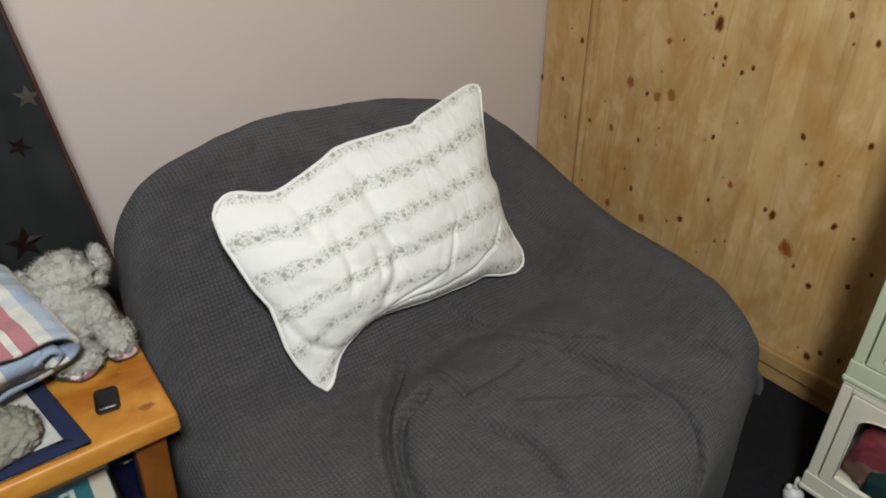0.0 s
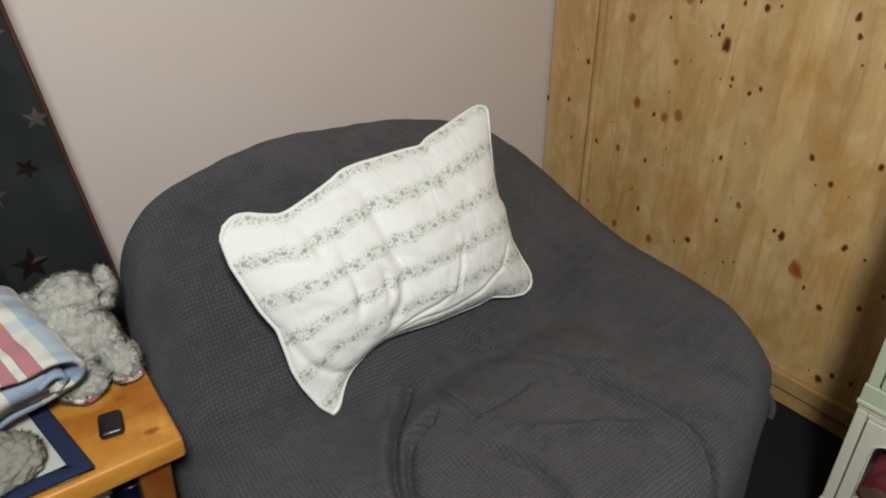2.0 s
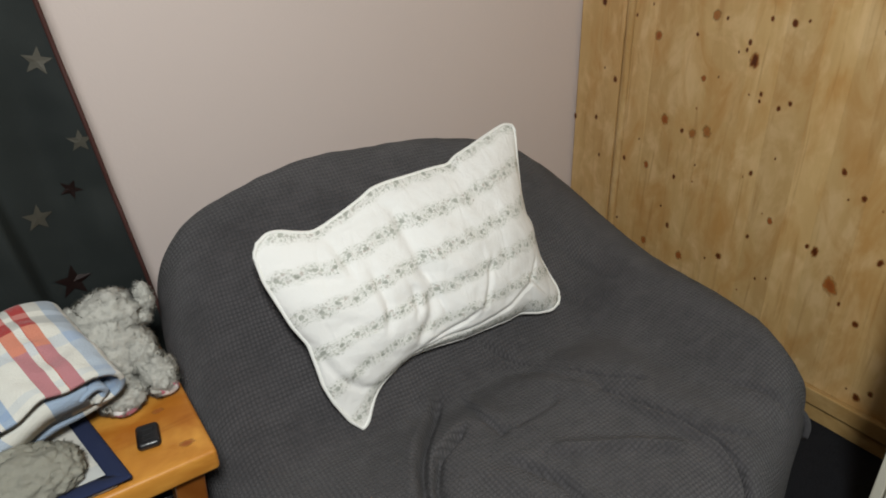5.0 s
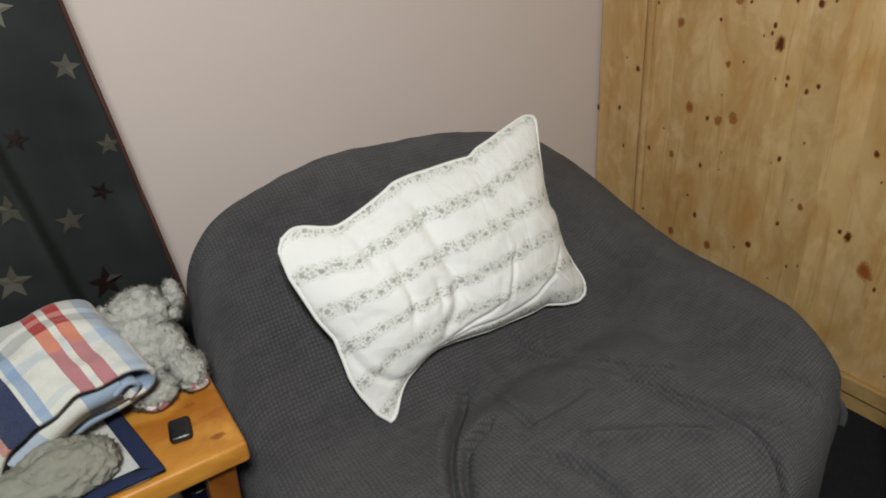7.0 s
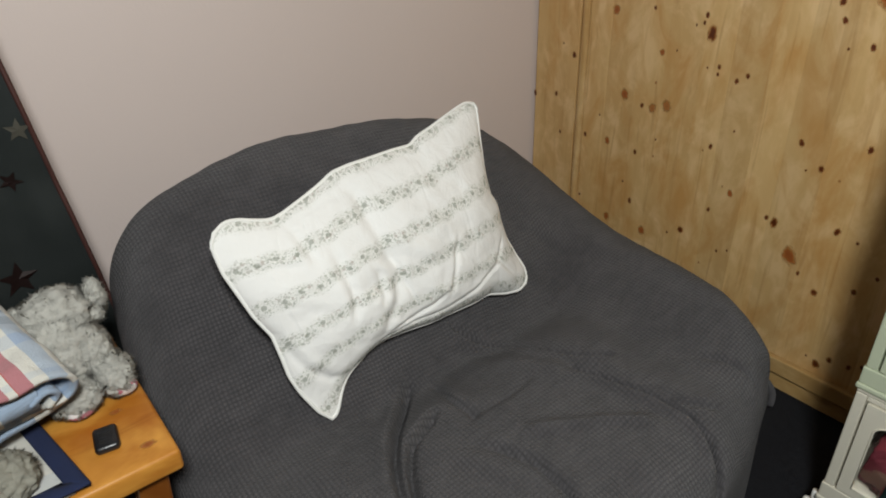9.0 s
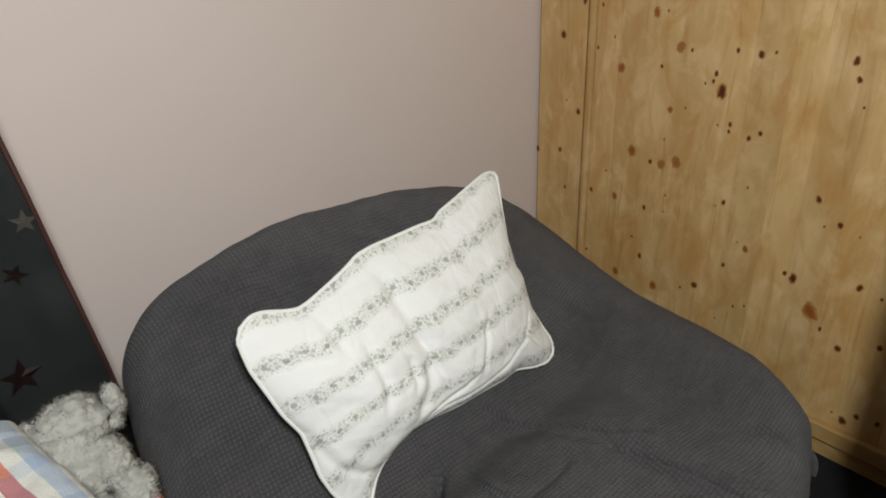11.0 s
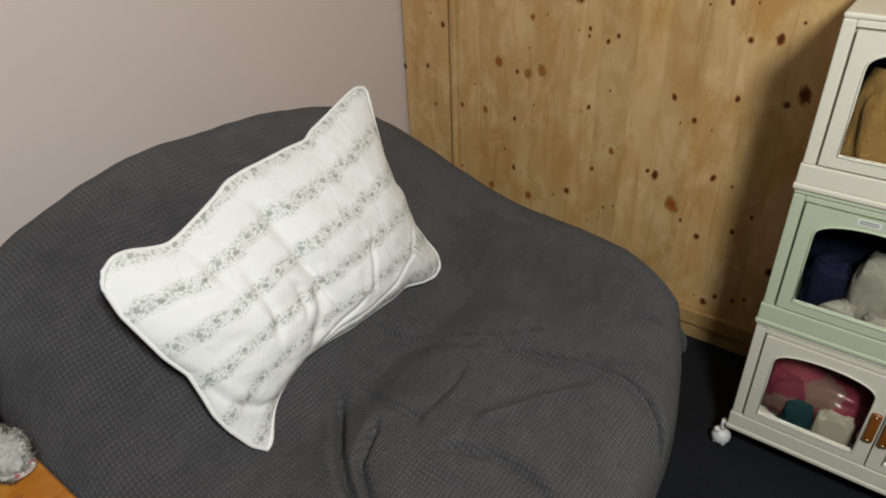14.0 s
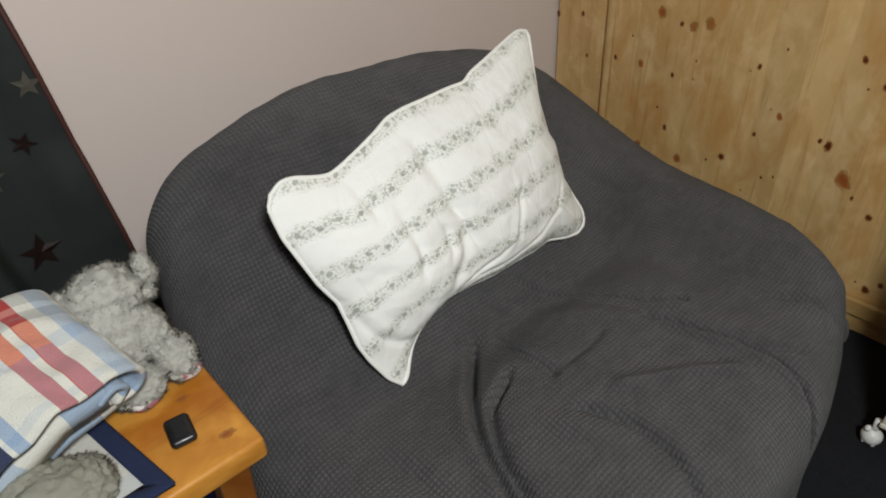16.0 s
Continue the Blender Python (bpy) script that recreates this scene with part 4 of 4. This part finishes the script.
plush("plush_toy", "soft olive-grey plush lying crumpled on the blanket's lower layer",
      [((-0.135, 0.990, 0.746), (0.072, 0.056, 0.042)), ((-0.096, 0.990, 0.742), (0.044, 0.048, 0.034)), ((-0.205, 0.980, 0.742), (0.07, 0.055, 0.034)), ((-0.15, 1.015, 0.752), (0.05, 0.04, 0.04))], 7000, 8, (), (FUR_OLIVE, FUR_OLIVE))


# ---- stacked storage boxes ----
FRONT, Y0, Y1, BACK = 1.447, 0.372, -0.262, 1.80


def arch_loop(ya, yb, za, zb, rise, n=18):
    """Outline of an arched window, from its lower corner at ya round to yb."""
    pts = [(ya, za), (ya, (za + zb) / 2), (ya, zb)]
    for k in range(1, n):
        a = math.pi * k / n
        pts.append(((ya + yb) / 2 + (ya - yb) / 2 * math.cos(a), zb + rise * math.sin(a) ** 0.75))
    pts += [(yb, zb), (yb, (za + zb) / 2), (yb, za)]
    pts += [(yb + (ya - yb) * k / 6, za) for k in range(1, 6)]
    return pts


def arched_door(lo, hi, window, x, thick, material, parent):
    """A door panel with an arched opening through it."""
    (ya, za), (yb, zb) = lo, hi
    inner = arch_loop(*window)
    cy, cz = (window[0] + window[1]) / 2, (window[2] + window[3] + window[4]) / 2
    outer = []
    for y, z in inner:
        dy, dz = y - cy, z - cz
        ty = ((ya if dy > 0 else yb) - cy) / dy if abs(dy) > 1e-6 else 1e9
        tz = ((zb if dz > 0 else za) - cz) / dz if abs(dz) > 1e-6 else 1e9
        t = min(ty, tz)
        outer.append((cy + dy * t, cz + dz * t))
    for corner in ((ya, za), (ya, zb), (yb, zb), (yb, za)):
        k = min(range(len(outer)), key=lambda i: (outer[i][0] - corner[0]) ** 2 + (outer[i][1] - corner[1]) ** 2)
        outer[k] = corner
    bm = bmesh.new()
    n = len(inner)
    rows = []
    for xx in (x, x + thick):
        rows.append([bm.verts.new((xx, *p)) for p in outer])
        rows.append([bm.verts.new((xx, *p)) for p in inner])
    fo, fi, bo, bi = rows
    for k in range(n):
        j = (k + 1) % n
        for quad in ((fo[k], fo[j], fi[j], fi[k]), (bo[j], bo[k], bi[k], bi[j]), (fo[j], fo[k], bo[k], bo[j]), (fi[k], fi[j], bi[j], bi[k])):
            bm.faces.new(quad)
    bmesh.ops.recalc_face_normals(bm, faces=bm.faces)
    door = part("door", bm, material, parent)
    rim = [(x - 0.0005, y, z) for y, z in inner]
    part("window_rim", tube(rim, 0.0022, 6, closed=True), material, door, "", True)
    bm = bmesh.new()
    face = [bm.verts.new((x + thick * 0.6, y, z)) for y, z in inner]
    bm.faces.new(face)
    pane = part("pane", bm, CLEAR, door, "clear plastic window")
    pane.visible_shadow = False
    return door


def storage_box(z0, z1, material, label, castors=False):
    unit = thing("storage_box", label, "storage box", "stacked storage boxes")
    zs = z0 + 0.014
    part("base_tray", box((FRONT - 0.006, Y1 - 0.006, z0), (BACK + 0.006, Y0 + 0.006, zs), 0.004), material, unit)
    part("skirt", box((FRONT - 0.003, Y1 - 0.003, zs), (FRONT + 0.014, Y0 + 0.003, zs + 0.045), 0.003), material, unit)
    part("side_panel", box((FRONT + 0.0185, Y0 - 0.006, zs), (BACK, Y0, z1 - 0.012)), material, unit)
    part("side_panel", box((FRONT + 0.0185, Y1, zs), (BACK, Y1 + 0.006, z1 - 0.012)), material, unit)
    part("back_panel", box((BACK - 0.006, Y1 + 0.0065, zs), (BACK - 0.0005, Y0 - 0.0065, z1 - 0.012)), material, unit)
    part("corner_post", box((FRONT, Y0 - 0.024, zs + 0.0455), (FRONT + 0.014, Y0, z1 - 0.0125), 0.003), material, unit)
    part("corner_post", box((FRONT, Y1, zs + 0.0455), (FRONT + 0.014, Y1 + 0.024, z1 - 0.0125), 0.003), material, unit)
    part("top_rail", box((FRONT + 0.001, Y1 + 0.0245, z1 - 0.026), (FRONT + 0.014, Y0 - 0.0245, z1 - 0.0125), 0.002), material, unit)
    part("top_panel", box((FRONT - 0.001, Y1 - 0.001, z1 - 0.012), (BACK + 0.001, Y0 + 0.001, z1 - 0.0005), 0.004), material, unit)
    mid_y = (Y0 + Y1) / 2
    for ya, yb, za, zb in ((Y0 - 0.040, Y0 - 0.0065, zs + 0.001, z1 - 0.013), (Y1 + 0.0065, Y1 + 0.040, zs + 0.001, z1 - 0.013), (mid_y - 0.012, mid_y + 0.012, zs + 0.001, z1 - 0.013), (Y1 + 0.041, Y0 - 0.041, z1 - 0.040, z1 - 0.0135)):
        part("door_stop", box((FRONT + 0.0145, ya, za), (FRONT + 0.018, yb, zb)), material, unit)
    bottom, top = zs + 0.050, z1 - 0.030
    for ya, yb, sign in ((Y0 - 0.030, mid_y + 0.002, 1), (mid_y - 0.002, Y1 + 0.030, -1)):
        wa, wb = (ya - 0.030, yb + 0.030)
        door = arched_door((ya, bottom), (yb, top), (wa, wb, bottom + 0.026, top - 0.072, 0.045), FRONT - 0.003, 0.012, material, unit)
        yh = yb + 0.014 if sign > 0 else ya - 0.014
        zh = (bottom + top) / 2 - 0.01
        handle = part("handle", box((FRONT - 0.013, yh - 0.011, zh - 0.046), (FRONT - 0.0035, yh + 0.011, zh + 0.046), 0.0045, segments=3), AMBER, door, "glossy amber brown handle", True)
        for dz in (-0.037, 0.037):
            bm = bmesh.new()
            bmesh.ops.create_uvsphere(bm, u_segments=10, v_segments=6, radius=0.0045, matrix=Matrix.Translation((FRONT - 0.0135, yh, zh + dz)))
            part("screw", bm, SCREW, unit, "", True)
    if castors:
        for cx, cy in ((FRONT + 0.016, Y0 + 0.012), (FRONT + 0.016, Y1 - 0.012), (BACK - 0.04, Y0 - 0.02), (BACK - 0.04, Y1 + 0.02)):
            bm = bmesh.new()
            bmesh.ops.create_cone(bm, cap_ends=True, segments=20, radius1=0.021, radius2=0.021, depth=0.012, matrix=Matrix.Translation((cx, cy - 0.011, 0.0212)) @ Matrix.Rotation(math.pi / 2, 4, "X"))
            bmesh.ops.create_cone(bm, cap_ends=True, segments=20, radius1=0.021, radius2=0.021, depth=0.012, matrix=Matrix.Translation((cx, cy + 0.011, 0.0212)) @ Matrix.Rotation(math.pi / 2, 4, "X"))
            bmesh.ops.bevel(bm, geom=list(bm.edges), offset=0.003, segments=2, affect="EDGES")
            castor = part("castor", bm, WHITE_PLASTIC, unit, "white plastic castor wheel", True)
            bm = bmesh.new()
            made = bmesh.ops.create_uvsphere(bm, u_segments=20, v_segments=12, radius=0.026, matrix=Matrix.Translation((cx, cy, 0.031)))["verts"]
            for v in made:
                v.co.z = max(v.co.z, 0.012)
            bmesh.ops.create_uvsphere(bm, u_segments=10, v_segments=8, radius=0.009, matrix=Matrix.Translation((cx - 0.012, cy + 0.012, 0.058)))
            bmesh.ops.create_cone(bm, cap_ends=True, segments=12, radius1=0.008, radius2=0.008, depth=max(0.01, z0 - 0.045), matrix=Matrix.Translation((cx, cy, 0.048 + (z0 - 0.045) / 2)))
            part("fork", bm, WHITE_PLASTIC, castor, "", True)
    return unit


storage_box(0.088, 0.458, CREAM, "cream plastic storage box with two arched doors on white castors", True)
green_box = storage_box(0.458, 0.828, GREEN, "mint green plastic storage box with arched clear windows")
sticker = part("sticker", box((FRONT - 0.0036, 0.196, 0.782), (FRONT - 0.0030, 0.240, 0.796)), WHITE_PLASTIC, green_box, "small white printed sticker")
for zz in (0.7865, 0.7915):
    part("print_bar", box((FRONT - 0.0040, 0.200, zz - 0.001), (FRONT - 0.0037, 0.236, zz + 0.001)), INSIDE, sticker, "grey bar of print")
storage_box(0.828, 1.198, CREAM, "cream plastic storage box stacked on the green one")


def bundle(name, label, category, centre, radii, material, seed):
    """A soft crumpled bundle that rests on its box's floor."""
    bm = bmesh.new()
    bmesh.ops.create_icosphere(bm, subdivisions=4, radius=1.0)
    for v in bm.verts:
        d = v.co.normalized()
        e = Vector([math.copysign(abs(q) ** 0.6, q) for q in d])
        k = 1 + 0.16 * noise.noise(d * 2.1 + Vector((seed, 0, 0))) + 0.08 * noise.noise(d * 6 + Vector((0, seed, 0)))
        v.co = Vector(centre) + Vector((e.x * radii[0], e.y * radii[1], e.z * radii[2])) * k
        v.co.z = max(v.co.z, centre[2] - radii[2] * 0.9)
    return tagged(part(name, bm, material, None, "", True), label, category)


PINK = mottled("pink_patterned_plastic_bag", [(0.17, 0.028, 0.040), (0.20, 0.045, 0.055), (0.15, 0.024, 0.036), (0.19, 0.032, 0.044), (0.12, 0.022, 0.032), (0.16, 0.09, 0.07)], 14, 0.2)
TEAL = plain("dark_teal_cloth", (0.008, 0.030, 0.031), 0.9, 120, 0.3, 0.5, specular=0.15)
NAVY_CLOTH = plain("navy_cloth", (0.006, 0.007, 0.018), 0.95, 120, 0.3, 0.5, specular=0.08)
WHITE_CLOTH = plain("white_cloth", (0.24, 0.225, 0.18), 0.9, 70, 0.35, 0.6, specular=0.2)
BEIGE_CLOTH = plain("beige_cloth", (0.30, 0.27, 0.20), 0.9, 120, 0.2, 0.4)
RED_CLOTH = plain("red_cloth", (0.30, 0.02, 0.025), 0.85, 120, 0.2, 0.4)
# dark mounds added at the back of each box to stand for its shade
for z, tall in ((0.103, 0.16), (0.473, 0.16), (0.843, 0.16)):
    for y in (0.21, -0.10):
        bundle("box_fill", "dark navy mound added at the back of the box in place of its inner shade", "clothes", (1.69, y, z + tall * 0.9), (0.075, 0.135, tall), NAVY_CLOTH, 4.0 + 7 * z + y)
bundle("wrapped_bundle", "shiny pink and red wrapped bundle inside the cream box", "bundle", (1.545, 0.200, 0.103 + 0.085), (0.055, 0.125, 0.090), PINK, 1.0)
bundle("wrapped_bundle", "shiny pink and red wrapped bundle inside the cream box", "bundle", (1.545, -0.09, 0.103 + 0.085), (0.055, 0.11, 0.09), PINK, 2.0)
bundle("cloth_bundle", "dark teal cloth tucked before the pink bundle", "bundle", (1.493, 0.225, 0.103 + 0.058), (0.018, 0.036, 0.062), TEAL, 3.4)
bundle("cloth_bundle", "beige folded cloth inside the cream box", "bundle", (1.490, 0.142, 0.103 + 0.063), (0.018, 0.046, 0.068), BEIGE_CLOTH, 3.0)
bundle("box_fill", "white printed top inside the green box", "clothes", (1.545, 0.165, 0.473 + 0.085), (0.045, 0.050, 0.094), WHITE_CLOTH, 5.0)
bundle("box_fill", "red printed cloth inside the green box", "clothes", (1.510, 0.098, 0.473 + 0.085), (0.022, 0.024, 0.090), RED_CLOTH, 5.8)
bundle("box_fill", "folded white socks inside the green box", "clothes", (1.495, 0.220, 0.473 + 0.036), (0.022, 0.040, 0.038), WHITE_CLOTH, 5.5)
bundle("box_fill", "folded white socks inside the green box", "clothes", (1.495, 0.130, 0.473 + 0.036), (0.022, 0.038, 0.038), WHITE_CLOTH, 6.5)
bundle("box_fill", "dark navy clothes inside the green box", "clothes", (1.53, 0.265, 0.473 + 0.075), (0.040, 0.045, 0.080), NAVY_CLOTH, 7.5)
MUSTARD = plain("mustard_plush", (0.20, 0.11, 0.024), 0.95, 130, 0.35, 0.6)
bundle("soft_bundle", "mustard yellow soft plush inside the top box", "soft toy", (1.535, 0.235, 0.843 + 0.115), (0.065, 0.085, 0.125), MUSTARD, 7.0)
bundle("soft_bundle", "mustard yellow soft plush inside the top box", "soft toy", (1.535, 0.07, 0.843 + 0.105), (0.065, 0.085, 0.115), MUSTARD, 8.0)
bundle("soft_bundle", "tan soft bundle lying on top of the stacked boxes", "soft toy", (1.60, 0.17, 1.245), (0.10, 0.11, 0.055), plain("tan_plush", (0.34, 0.20, 0.09), 0.95, 130, 0.3, 0.5), 9.0)
